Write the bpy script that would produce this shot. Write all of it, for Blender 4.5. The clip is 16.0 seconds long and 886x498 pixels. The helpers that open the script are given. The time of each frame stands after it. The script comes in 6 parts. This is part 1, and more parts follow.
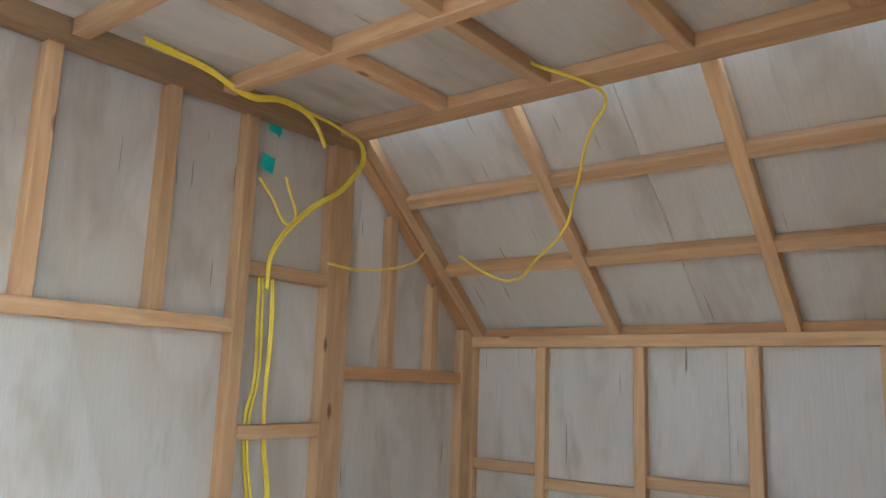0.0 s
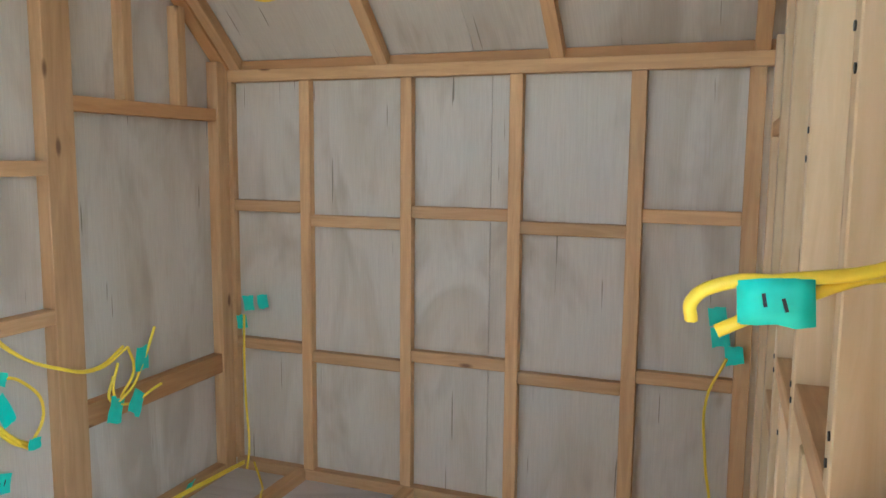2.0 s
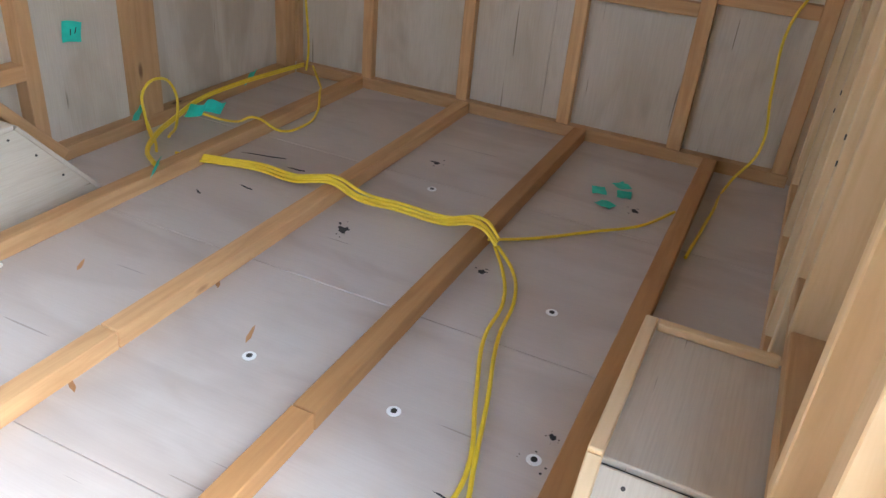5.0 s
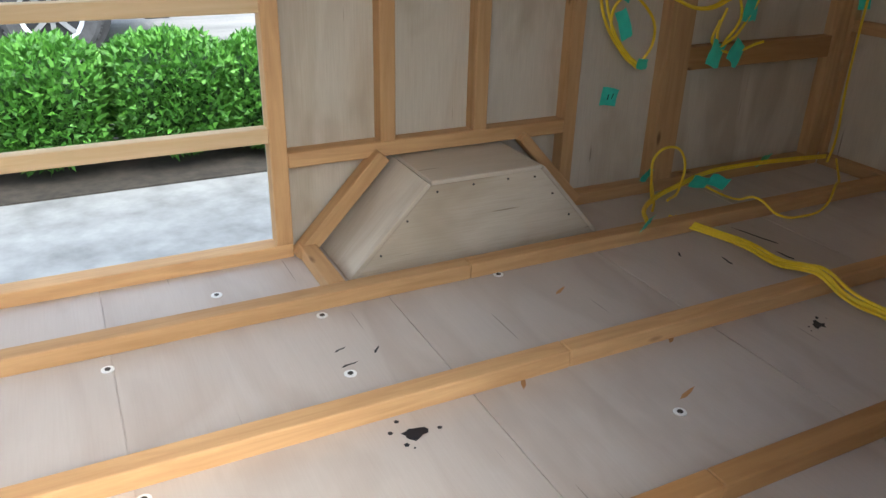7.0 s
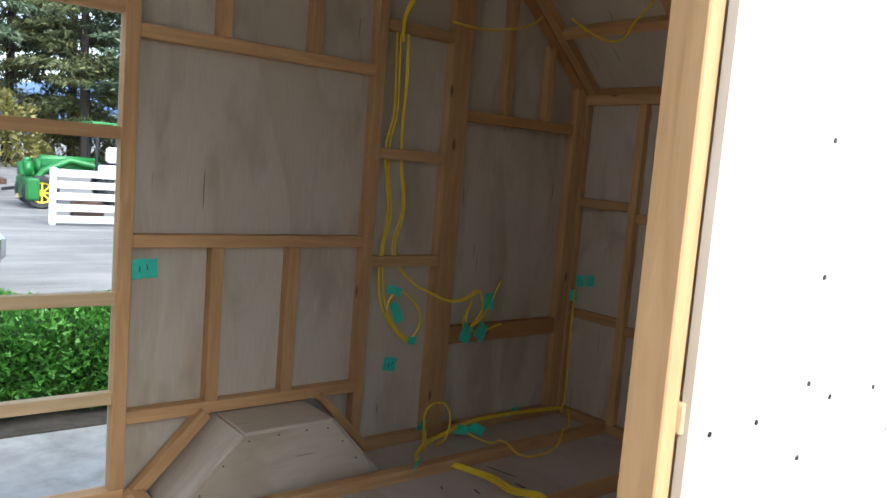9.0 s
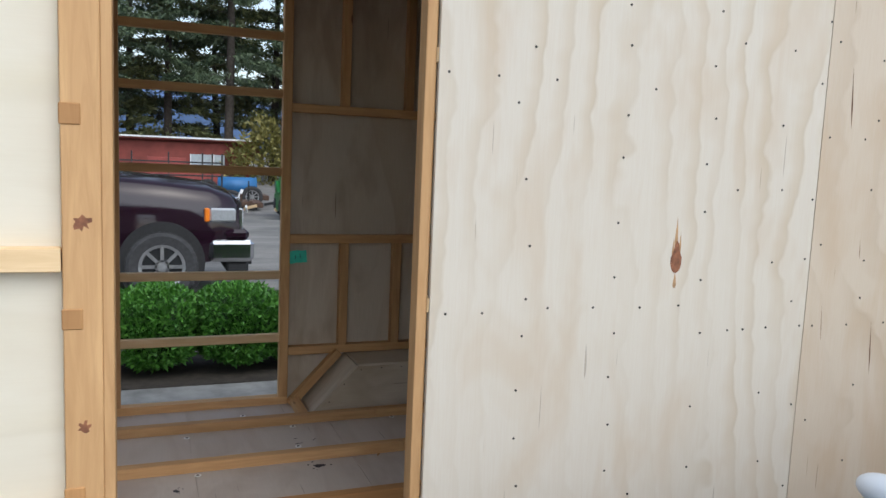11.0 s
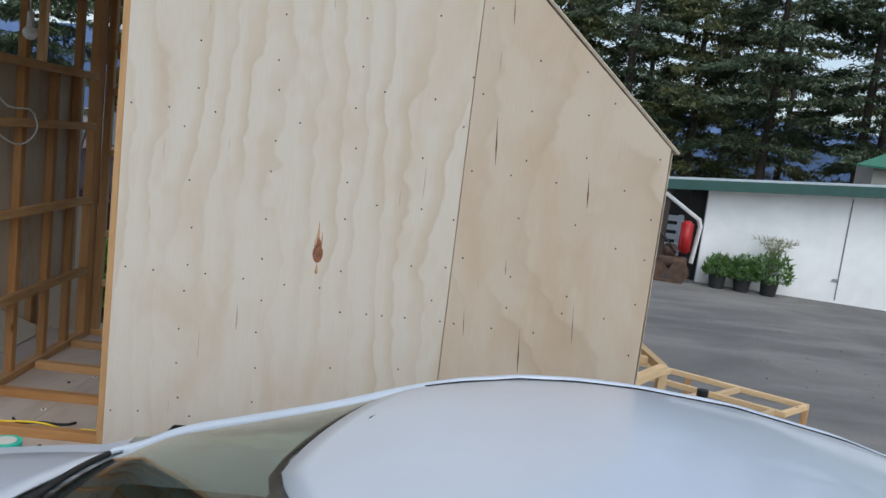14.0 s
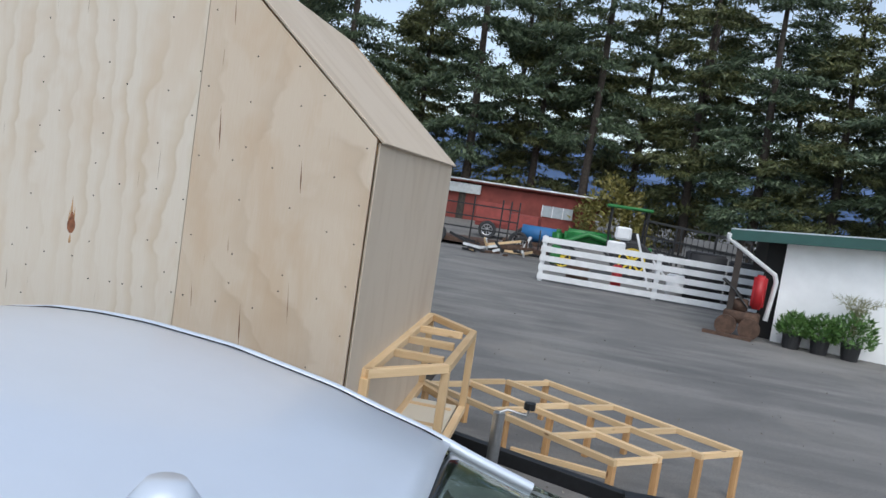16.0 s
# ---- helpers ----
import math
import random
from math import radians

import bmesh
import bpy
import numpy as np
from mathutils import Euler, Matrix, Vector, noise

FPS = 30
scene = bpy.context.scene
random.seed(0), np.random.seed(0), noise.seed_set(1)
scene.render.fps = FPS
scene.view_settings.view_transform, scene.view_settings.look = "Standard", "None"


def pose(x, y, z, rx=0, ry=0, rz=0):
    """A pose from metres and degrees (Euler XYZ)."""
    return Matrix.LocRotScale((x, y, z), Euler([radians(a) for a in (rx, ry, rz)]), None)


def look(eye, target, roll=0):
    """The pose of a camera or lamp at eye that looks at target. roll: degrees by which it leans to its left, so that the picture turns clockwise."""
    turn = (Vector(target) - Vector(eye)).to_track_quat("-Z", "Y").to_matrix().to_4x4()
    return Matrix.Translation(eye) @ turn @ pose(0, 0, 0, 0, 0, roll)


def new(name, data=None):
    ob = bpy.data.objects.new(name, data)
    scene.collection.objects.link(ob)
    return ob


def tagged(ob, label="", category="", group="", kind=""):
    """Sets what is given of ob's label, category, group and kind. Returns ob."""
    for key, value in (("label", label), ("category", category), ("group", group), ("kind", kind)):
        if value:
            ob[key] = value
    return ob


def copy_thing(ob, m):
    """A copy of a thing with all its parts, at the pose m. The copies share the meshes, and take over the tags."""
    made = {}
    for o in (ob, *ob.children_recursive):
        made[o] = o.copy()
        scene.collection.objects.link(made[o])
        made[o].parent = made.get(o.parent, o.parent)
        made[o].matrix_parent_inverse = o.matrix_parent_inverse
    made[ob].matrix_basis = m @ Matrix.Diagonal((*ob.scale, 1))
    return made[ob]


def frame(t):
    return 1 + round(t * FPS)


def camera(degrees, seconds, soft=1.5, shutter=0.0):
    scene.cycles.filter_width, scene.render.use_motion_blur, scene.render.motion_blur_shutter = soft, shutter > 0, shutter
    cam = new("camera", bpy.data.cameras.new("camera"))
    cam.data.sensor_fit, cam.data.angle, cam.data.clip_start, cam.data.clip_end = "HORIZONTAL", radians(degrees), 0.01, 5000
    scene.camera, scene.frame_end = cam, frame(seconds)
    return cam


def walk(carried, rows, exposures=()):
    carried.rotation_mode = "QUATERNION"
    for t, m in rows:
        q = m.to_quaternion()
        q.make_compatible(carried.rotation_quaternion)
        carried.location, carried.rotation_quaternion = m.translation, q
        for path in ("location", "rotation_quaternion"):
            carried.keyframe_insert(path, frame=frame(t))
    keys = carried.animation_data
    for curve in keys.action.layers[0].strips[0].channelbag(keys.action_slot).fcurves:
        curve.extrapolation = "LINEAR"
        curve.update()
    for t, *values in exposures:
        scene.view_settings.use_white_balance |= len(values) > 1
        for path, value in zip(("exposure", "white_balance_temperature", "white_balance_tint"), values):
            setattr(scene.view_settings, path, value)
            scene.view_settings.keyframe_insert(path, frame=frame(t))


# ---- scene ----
cam = camera(60.3, 16.0)
PATH = [
    (0, (-0.499, 0.104, 1.726), (1.043, 1.327, 2.078), 1.9),
    (0.5, (-0.478, 0.117, 1.714), (1.183, 1.207, 1.948), 1.4),
    (1, (-0.451, 0.147, 1.693), (1.306, 1.098, 1.792), 1.0),
    (1.5, (-0.41, 0.152, 1.648), (1.418, 0.962, 1.593), 0.6),
    (2, (-0.377, 0.189, 1.618), (1.484, 0.883, 1.379), 0.5),
    (2.5, (-0.376, 0.208, 1.58), (1.474, 0.867, 1.2), 0.7),
    (3, (-0.383, 0.231, 1.569), (1.444, 0.874, 1.068), 1.0),
    (3.2, (-0.383, 0.225, 1.561), (1.428, 0.872, 1.013), 1.0),
    (5.3, (-0.441, 0.191, 1.297), (1.058, 0.918, 0.191), 5.1),
    (5.4, (-0.429, 0.181, 1.283), (1.025, 0.933, 0.134), 5.0),
    (5.5, (-0.425, 0.182, 1.271), (0.991, 0.949, 0.085), 5.1),
    (6, (-0.445, 0.164, 1.248), (0.728, 1.168, -0.024), 4.3),
    (6.5, (-0.471, 0.143, 1.281), (0.469, 1.518, 0.173), 1.6),
    (7, (-0.47, 0.107, 1.324), (0.346, 1.72, 0.469), 1.4),
    (7.3, (-0.451, 0.079, 1.347), (0.33, 1.775, 0.63), 1.3),
    (7.5, (-0.454, 0.058, 1.373), (0.336, 1.784, 0.744), 1.7),
    (8, (-0.507, -0.070, 1.421), (0.484, 1.635, 1.075), 1.9),
    (8.5, (-0.664, -0.229, 1.478), (0.559, 1.331, 1.240), 3.9),
    (8.7, (-0.715, -0.304, 1.509), (0.557, 1.223, 1.291), 4.7),
    (10.8, (-0.68, -1.636, 1.648), (0.095, 0.197, 1.445), 2.9),
    (11, (-0.651, -1.736, 1.659), (0.077, 0.112, 1.426), 2.4),
    (11.5, (-0.541, -2.04, 1.673), (0.09, -0.166, 1.371), 3.1),
    (12, (-0.353, -2.339, 1.722), (0.169, -0.439, 1.381), 5.0),
    (12.5, (-0.113, -2.513, 1.781), (0.261, -0.581, 1.424), 6.8),
    (13, (0.25, -2.504, 1.805), (0.431, -0.545, 1.447), 7.1),
    (13.5, (0.628, -2.602, 1.793), (0.701, -0.622, 1.523), 6.3),
    (14, (1.010, -2.794, 1.845), (1.131, -0.816, 1.582), 7.0),
    (14.5, (1.477, -2.849, 1.795), (1.636, -0.867, 1.571), 7.0),
    (15, (1.923, -2.907, 1.800), (1.967, -0.915, 1.621), 8.4),
    (15.5, (2.332, -2.945, 1.809), (2.204, -0.956, 1.643), 8.5),
    (16, (2.711, -2.904, 1.809), (2.422, -0.933, 1.638), 8.6),
]
walk(cam, [(t, look(eye, target, roll)) for t, eye, target, roll in PATH],
     [(0, 3.5, 5000, -1), (0.5, 3.52, 5080, -1), (1.0, 3.66, 5400, -2), (1.5, 3.68, 5400, -2), (2.5, 3.7, 5200, -1), (3.2, 3.7, 5280, 0), (5.3, 3.18, 5700, 4), (6.0, 2.5, 6050, 2), (6.5, 2.25, 6150, 2), (7.0, 2.12, 6250, 4), (7.5, 2.1, 6400, 7), (8.0, 2.18, 6350, 7), (8.5, 2.25, 6050, 4), (8.7, 2.05, 6000, 4), (10.8, 0.25, 6150, 6), (12, 0.05, 6250, 8), (13, -0.1, 6200, 7), (14.5, -0.3, 6150, 6), (16, -0.1, 6150, 7)])
# ---- world and light ----
world = bpy.data.worlds.new("sky")
world.use_nodes = True
scene.world = world
wn = world.node_tree.nodes
sky = wn.new("ShaderNodeTexSky")
sky.sky_type, sky.sun_disc = "NISHITA", False
sky.sun_elevation, sky.sun_rotation = radians(50), radians(167)
sky.air_density, sky.dust_density, sky.ozone_density = 1.0, 2.0, 1.0
grey = wn.new("ShaderNodeHueSaturation")
grey.inputs["Saturation"].default_value = 0.62
world.node_tree.links.new(sky.outputs[0], grey.inputs["Color"])
world.node_tree.links.new(grey.outputs[0], wn["Background"].inputs[0])
wn["Background"].inputs[1].default_value = 0.2
sun_data = bpy.data.lights.new("sun", "SUN")
sun_data.energy, sun_data.angle, sun_data.color = 1.1, radians(70), (1.0, 0.97, 0.93)
sun = new("sun", sun_data)
sun.matrix_world = look((2.2, -9.7, 11.9), (0, 0, 0))

GROUND = -0.07
FLOOR = 0.45


# ---- node helpers ----
def material(name):
    m = bpy.data.materials.new(name)
    m.use_nodes = True
    return m, m.node_tree.nodes, m.node_tree.links, m.node_tree.nodes["Principled BSDF"]


def ramp(nodes, links, fac, stops):
    r = nodes.new("ShaderNodeValToRGB")
    while len(r.color_ramp.elements) < len(stops):
        r.color_ramp.elements.new(0.5)
    for e, (p, c) in zip(r.color_ramp.elements, stops):
        e.position, e.color = p, (*c, 1)
    links.new(fac, r.inputs[0])
    return r.outputs[0]


def coords(nodes, links, scale=(1, 1, 1), shift=True, kind="Object"):
    tc = nodes.new("ShaderNodeTexCoord")
    mp = nodes.new("ShaderNodeMapping")
    mp.inputs["Scale"].default_value = scale
    links.new(tc.outputs[kind], mp.inputs[0])
    if shift:
        info = nodes.new("ShaderNodeObjectInfo")
        mul = nodes.new("ShaderNodeVectorMath")
        mul.operation = "SCALE"
        mul.inputs[0].default_value = (31, 17, 23)
        links.new(info.outputs["Random"], mul.inputs["Scale"])
        links.new(mul.outputs[0], mp.inputs["Location"])
    return mp.outputs[0]


def noise_tex(nodes, links, vec, scale, detail=4.0, rough=0.55, distort=0.0):
    n = nodes.new("ShaderNodeTexNoise")
    n.inputs["Scale"].default_value, n.inputs["Detail"].default_value = scale, detail
    n.inputs["Roughness"].default_value, n.inputs["Distortion"].default_value = rough, distort
    links.new(vec, n.inputs["Vector"])
    return n.outputs["Fac"]


def mix(nodes, links, fac, a, b, mode="MIX"):
    m = nodes.new("ShaderNodeMix")
    m.data_type, m.blend_type = "RGBA", mode
    for v, sock in ((fac, m.inputs[0]), (a, m.inputs[6]), (b, m.inputs[7])):
        if isinstance(v, (int, float)):
            sock.default_value = v
        elif isinstance(v, tuple):
            sock.default_value = (*v, 1)
        else:
            links.new(v, sock)
    return m.outputs[2]


def bump(nodes, links, bsdf, height, strength=0.3, dist=0.002):
    b = nodes.new("ShaderNodeBump")
    b.inputs["Strength"].default_value, b.inputs["Distance"].default_value = strength, dist
    links.new(height, b.inputs["Height"])
    links.new(b.outputs[0], bsdf.inputs["Normal"])


def lumber_material(name, light, dark, knot=(0.16, 0.07, 0.025), spread=0.35):
    """Sawn softwood, grain along the local x axis, with small dark knots."""
    m, n, l, p = material(name)
    v = coords(n, l, (1.2, 14, 14))
    grain = noise_tex(n, l, v, 3.0, 6, 0.6, 0.6)
    col = ramp(n, l, grain, [(0.3, dark), (0.68, light)])
    big = noise_tex(n, l, coords(n, l, (1, 3, 3)), 2.2, 2)
    col = mix(n, l, ramp(n, l, big, [(0.35, (0, 0, 0)), (0.7, (spread,) * 3)]), col, dark)
    vk = n.new("ShaderNodeTexVoronoi")
    vk.inputs["Scale"].default_value = 1.0
    l.new(coords(n, l, (3.2, 9, 9)), vk.inputs["Vector"])
    col = mix(n, l, ramp(n, l, vk.outputs["Distance"], [(0.045, (0.9,) * 3), (0.10, (0, 0, 0))]), col, knot)
    info = n.new("ShaderNodeObjectInfo")
    hsv = n.new("ShaderNodeHueSaturation")
    rr = n.new("ShaderNodeMapRange")
    rr.inputs[3].default_value, rr.inputs[4].default_value = 0.82, 1.14
    l.new(info.outputs["Random"], rr.inputs[0])
    l.new(rr.outputs[0], hsv.inputs["Value"])
    l.new(col, hsv.inputs["Color"])
    l.new(hsv.outputs[0], p.inputs["Base Color"])
    p.inputs["Roughness"].default_value = 0.72
    bump(n, l, p, grain, 0.25, 0.002)
    return m


def ply_material(name, light, mid, streak, stain=0.35, stretch=7.0, contrast=1.0, rings=7.0, bands=0.0):
    """Rotary-cut plywood face: contour bands along the local x axis, patches, fine grain, splits."""
    m, n, l, p = material(name)
    v = coords(n, l, (0.9 if bands else 0.55, stretch * 0.5, stretch * 0.5))
    field = noise_tex(n, l, v, 1.0, 1.6, 0.45, 0.3)
    mul = n.new("ShaderNodeMath")
    mul.operation, mul.inputs[1].default_value = "MULTIPLY", rings
    l.new(field, mul.inputs[0])
    if bands:
        wig = n.new("ShaderNodeMath")
        wig.operation, wig.inputs[1].default_value = "MULTIPLY_ADD", 1.1
        l.new(noise_tex(n, l, coords(n, l, (6.0, 3.0, 3.0)), 1.0, 2.5, 0.55), wig.inputs[0])
        l.new(mul.outputs[0], wig.inputs[2])
        sep = n.new("ShaderNodeSeparateXYZ")
        l.new(coords(n, l), sep.inputs[0])
        add = n.new("ShaderNodeMath")
        add.operation = "ADD"
        l.new(sep.outputs[1], add.inputs[0])
        l.new(sep.outputs[2], add.inputs[1])
        mad = n.new("ShaderNodeMath")
        mad.operation, mad.inputs[1].default_value = "MULTIPLY_ADD", bands
        l.new(add.outputs[0], mad.inputs[0])
        l.new(wig.outputs[0], mad.inputs[2])
        mul = mad
    fr = n.new("ShaderNodeMath")
    fr.operation = "FRACT"
    l.new(mul.outputs[0], fr.inputs[0])
    col = ramp(n, l, fr.outputs[0], [(0.0, light), (0.42, light), (0.82, mid), (0.91, tuple(c * 0.95 for c in mid)), (1.0, light)])
    pale = noise_tex(n, l, coords(n, l, (0.7, 2.5, 2.5)), 1.6, 2, 0.5)
    col = mix(n, l, ramp(n, l, pale, [(0.42, (0.8,) * 3), (0.66, (0, 0, 0))]), col, light)
    fine = noise_tex(n, l, coords(n, l, (3, 90, 90)), 3.0, 5, 0.65)
    col = mix(n, l, ramp(n, l, fine, [(0.35, (0.20 * contrast,) * 3), (0.6, (0, 0, 0))]), col, streak)
    patch = noise_tex(n, l, coords(n, l, (0.8, 2.2, 2.2)), 2.4, 3, 0.6, 0.5)
    col = mix(n, l, ramp(n, l, patch, [(0.50, (0, 0, 0)), (0.66, (stain,) * 3)]), col, streak)
    crack = noise_tex(n, l, coords(n, l, (2.2, 60, 60)), 1.6, 1.0, 0.4)
    col = mix(n, l, ramp(n, l, crack, [(0.765, (0, 0, 0)), (0.785, (0.7 * contrast,) * 3)]), col, tuple(c * 0.45 for c in streak))
    l.new(col, p.inputs["Base Color"])
    p.inputs["Roughness"].default_value = 0.68
    bump(n, l, p, fine, 0.15, 0.001)
    return m


def plain(name, color, rough=0.5, metal=0.0, vary=0.12, scale=6.0, coat=0.0, rel=0.0):
    m, n, l, p = material(name)
    f = noise_tex(n, l, coords(n, l, (1, 1, 1)), scale, 5, 0.6)
    lo, hi = tuple(c * (1 - vary) for c in color), tuple(min(1, c * (1 + vary)) for c in color)
    l.new(ramp(n, l, f, [(0.3, lo), (0.7, hi)]), p.inputs["Base Color"])
    p.inputs["Roughness"].default_value, p.inputs["Metallic"].default_value = rough, metal
    p.inputs["Coat Weight"].default_value = coat
    if rel:
        bump(n, l, p, f, rel, 0.004)
    return m


PINE = lumber_material("sawn_pine", (0.63, 0.385, 0.18), (0.45, 0.25, 0.105))
PINE_RED = lumber_material("brown_fir", (0.53, 0.285, 0.11), (0.40, 0.195, 0.07))
PINE_PALE = lumber_material("pale_pine", (0.74, 0.55, 0.33), (0.61, 0.42, 0.22))
LVL = lumber_material("laminated_beam", (0.38, 0.23, 0.10), (0.27, 0.15, 0.06))
PLY_OUT = ply_material("plywood_pine", (0.60, 0.545, 0.465), (0.53, 0.45, 0.345), (0.50, 0.385, 0.265), 0.42, 6.0, 0.8, 4.2, 9.0)
PLY_OUT2 = ply_material("plywood_pine_tan", (0.55, 0.465, 0.365), (0.48, 0.385, 0.285), (0.45, 0.315, 0.195), 0.40, 3.5, 1.0, 5.0, 4.0)
PLY_FRONT = ply_material("plywood_pale_tan", (0.62, 0.52, 0.405), (0.57, 0.465, 0.35), (0.48, 0.37, 0.26), 0.3, 3.0, 0.4, 2.0)
PLY_IN = ply_material("plywood_grey", (0.57, 0.502, 0.405), (0.50, 0.422, 0.315), (0.35, 0.27, 0.185), 0.6, 4.0, 1.2, 6.0)
PLY_FLOOR = ply_material("plywood_floor", (0.56, 0.492, 0.435), (0.50, 0.425, 0.365), (0.40, 0.32, 0.26), 0.45, 3.0, 0.7, 5.0)
PLY_BIRCH = ply_material("plywood_birch", (0.70, 0.64, 0.52), (0.66, 0.59, 0.45), (0.58, 0.49, 0.36), 0.2, 5.0, 0.4, 4.0)
STEEL_BLACK = plain("black_painted_steel", (0.012, 0.013, 0.015), 0.45, 0.0, 0.3, 20)
CABLE_Y = plain("yellow_cable_sheath", (0.80, 0.58, 0.03), 0.42, 0, 0.08, 30)
CABLE_W = plain("white_cable_sheath", (0.75, 0.75, 0.72), 0.45, 0, 0.06, 30)
TAPE = plain("green_tape", (0.06, 0.60, 0.45), 0.55, 0, 0.15, 25)
INK = plain("black_ink", (0.008, 0.008, 0.012), 0.6, 0, 0.2, 25)
SCREW = plain("dark_screw", (0.06, 0.055, 0.05), 0.4, 0.8, 0.3, 60)
RUBBER = plain("tyre_rubber", (0.040, 0.040, 0.042), 0.85, 0, 0.35, 18, 0, 0.3)
STEEL = plain("grey_steel", (0.45, 0.46, 0.47), 0.35, 0.9, 0.15, 15)


# ---- mesh helpers ----
def add_box(bm, x0, x1, y0, y1, z0, z1):
    vs = [bm.verts.new((x, y, z)) for x in (x0, x1) for y in (y0, y1) for z in (z0, z1)]
    for q in ((0, 1, 3, 2), (4, 6, 7, 5), (0, 4, 5, 1), (2, 3, 7, 6), (0, 2, 6, 4), (1, 5, 7, 3)):
        bm.faces.new([vs[i] for i in q])
    return vs


def finish(bm, name, mat, smooth=False):
    me = bpy.data.meshes.new(name)
    bmesh.ops.recalc_face_normals(bm, faces=bm.faces)
    bm.to_mesh(me)
    bm.free()
    me.materials.append(mat)
    if smooth:
        for f in me.polygons:
            f.use_smooth = True
    return me


WORLD = {}


def part(name, data, parent=None, label="", m=None):
    """One mesh object under a thing or a part; data is a mesh, m its place in the world."""
    ob = new(name, data)
    m = Matrix() if m is None else m
    WORLD[ob.name] = m.copy()
    ob.matrix_basis = m
    if parent is not None:
        ob.parent = parent
        ob.matrix_parent_inverse = WORLD.get(parent.name, Matrix()).inverted()
    if label:
        ob["label"] = label
    return ob


MESHES = {}


def box_mesh(dx, dy, dz, mat, bevel=0.002):
    key = (round(dx, 3), round(dy, 3), round(dz, 3), mat.name, bevel)
    if key not in MESHES:
        bm = bmesh.new()
        add_box(bm, -dx / 2, dx / 2, -dy / 2, dy / 2, -dz / 2, dz / 2)
        if bevel:
            bmesh.ops.bevel(bm, geom=bm.edges[:], offset=bevel, segments=1, affect="EDGES")
        MESHES[key] = finish(bm, "bar", mat)
    return MESHES[key]


AX = {"x": Matrix(((1, 0, 0), (0, 1, 0), (0, 0, 1))), "y": Matrix(((0, -1, 0), (1, 0, 0), (0, 0, 1))), "z": Matrix(((0, 0, 1), (0, 1, 0), (-1, 0, 0)))}


def bar(name, parent, x0, x1, y0, y1, z0, z1, mat=None, along="", label="", bevel=0.002, turn=0.0):
    """A sawn piece or board between two corners; its grain runs along its longest side, or as told."""
    d = {"x": x1 - x0, "y": y1 - y0, "z": z1 - z0}
    along = along or max(d, key=d.get)
    rot = AX[along]
    local = rot.transposed() @ Vector((d["x"], d["y"], d["z"]))
    me = box_mesh(abs(local[0]), abs(local[1]), abs(local[2]), mat or PINE, bevel)
    m = Matrix.Translation(((x0 + x1) / 2, (y0 + y1) / 2, (z0 + z1) / 2)) @ rot.to_4x4()
    if turn:
        m = m @ pose(0, 0, 0, turn, 0, 0)
    return part(name, me, parent, label, m)


def beam(name, parent, a, b, w, t, mat=None, side=(0, 1, 0), label=""):
    """A piece from a to b, w wide along side and t thick."""
    a, b = Vector(a), Vector(b)
    ex = (b - a).normalized()
    ey = Vector(side)
    ey = (ey - ex * ey.dot(ex)).normalized()
    ez = ex.cross(ey)
    me = box_mesh((b - a).length, w, t, mat or PINE)
    m = Matrix((ex, ey, ez)).transposed().to_4x4()
    m.translation = (a + b) / 2
    return part(name, me, parent, label, m)


def slab(name, pts, normal_axis, at0, at1, mat, parent=None, along="z", label=""):
    """A flat board cut to an outline. pts run in the other two axes; grain along the named axis."""
    other = [a for a in "xyz" if a != normal_axis]
    bm = bmesh.new()
    loops = []
    for at in (at0, at1):
        loop = []
        for u, v in pts:
            c = {normal_axis: at, other[0]: u, other[1]: v}
            loop.append(bm.verts.new(AX[along].transposed() @ Vector((c["x"], c["y"], c["z"]))))
        loops.append(loop)
    n = len(pts)
    bm.faces.new(loops[0])
    bm.faces.new(loops[1][::-1])
    for i in range(n):
        bm.faces.new((loops[0][i], loops[1][i], loops[1][(i + 1) % n], loops[0][(i + 1) % n]))
    return part(name, finish(bm, name, mat), parent, label, AX[along].to_4x4())


def cyl(bm, c, r, h, axis="z", n=16, r2=None):
    bot, top = [], []
    r2 = r if r2 is None else r2
    for i in range(n):
        a = 2 * math.pi * i / n
        for ring, rad, hh in ((bot, r, -h / 2), (top, r2, h / 2)):
            u, v = rad * math.cos(a), rad * math.sin(a)
            p = {"z": (u, v, hh), "x": (hh, u, v), "y": (u, hh, v)}[axis]
            ring.append(bm.verts.new(Vector(c) + Vector(p)))
    bm.faces.new(bot), bm.faces.new(top)
    for i in range(n):
        bm.faces.new((bot[i], bot[(i + 1) % n], top[(i + 1) % n], top[i]))


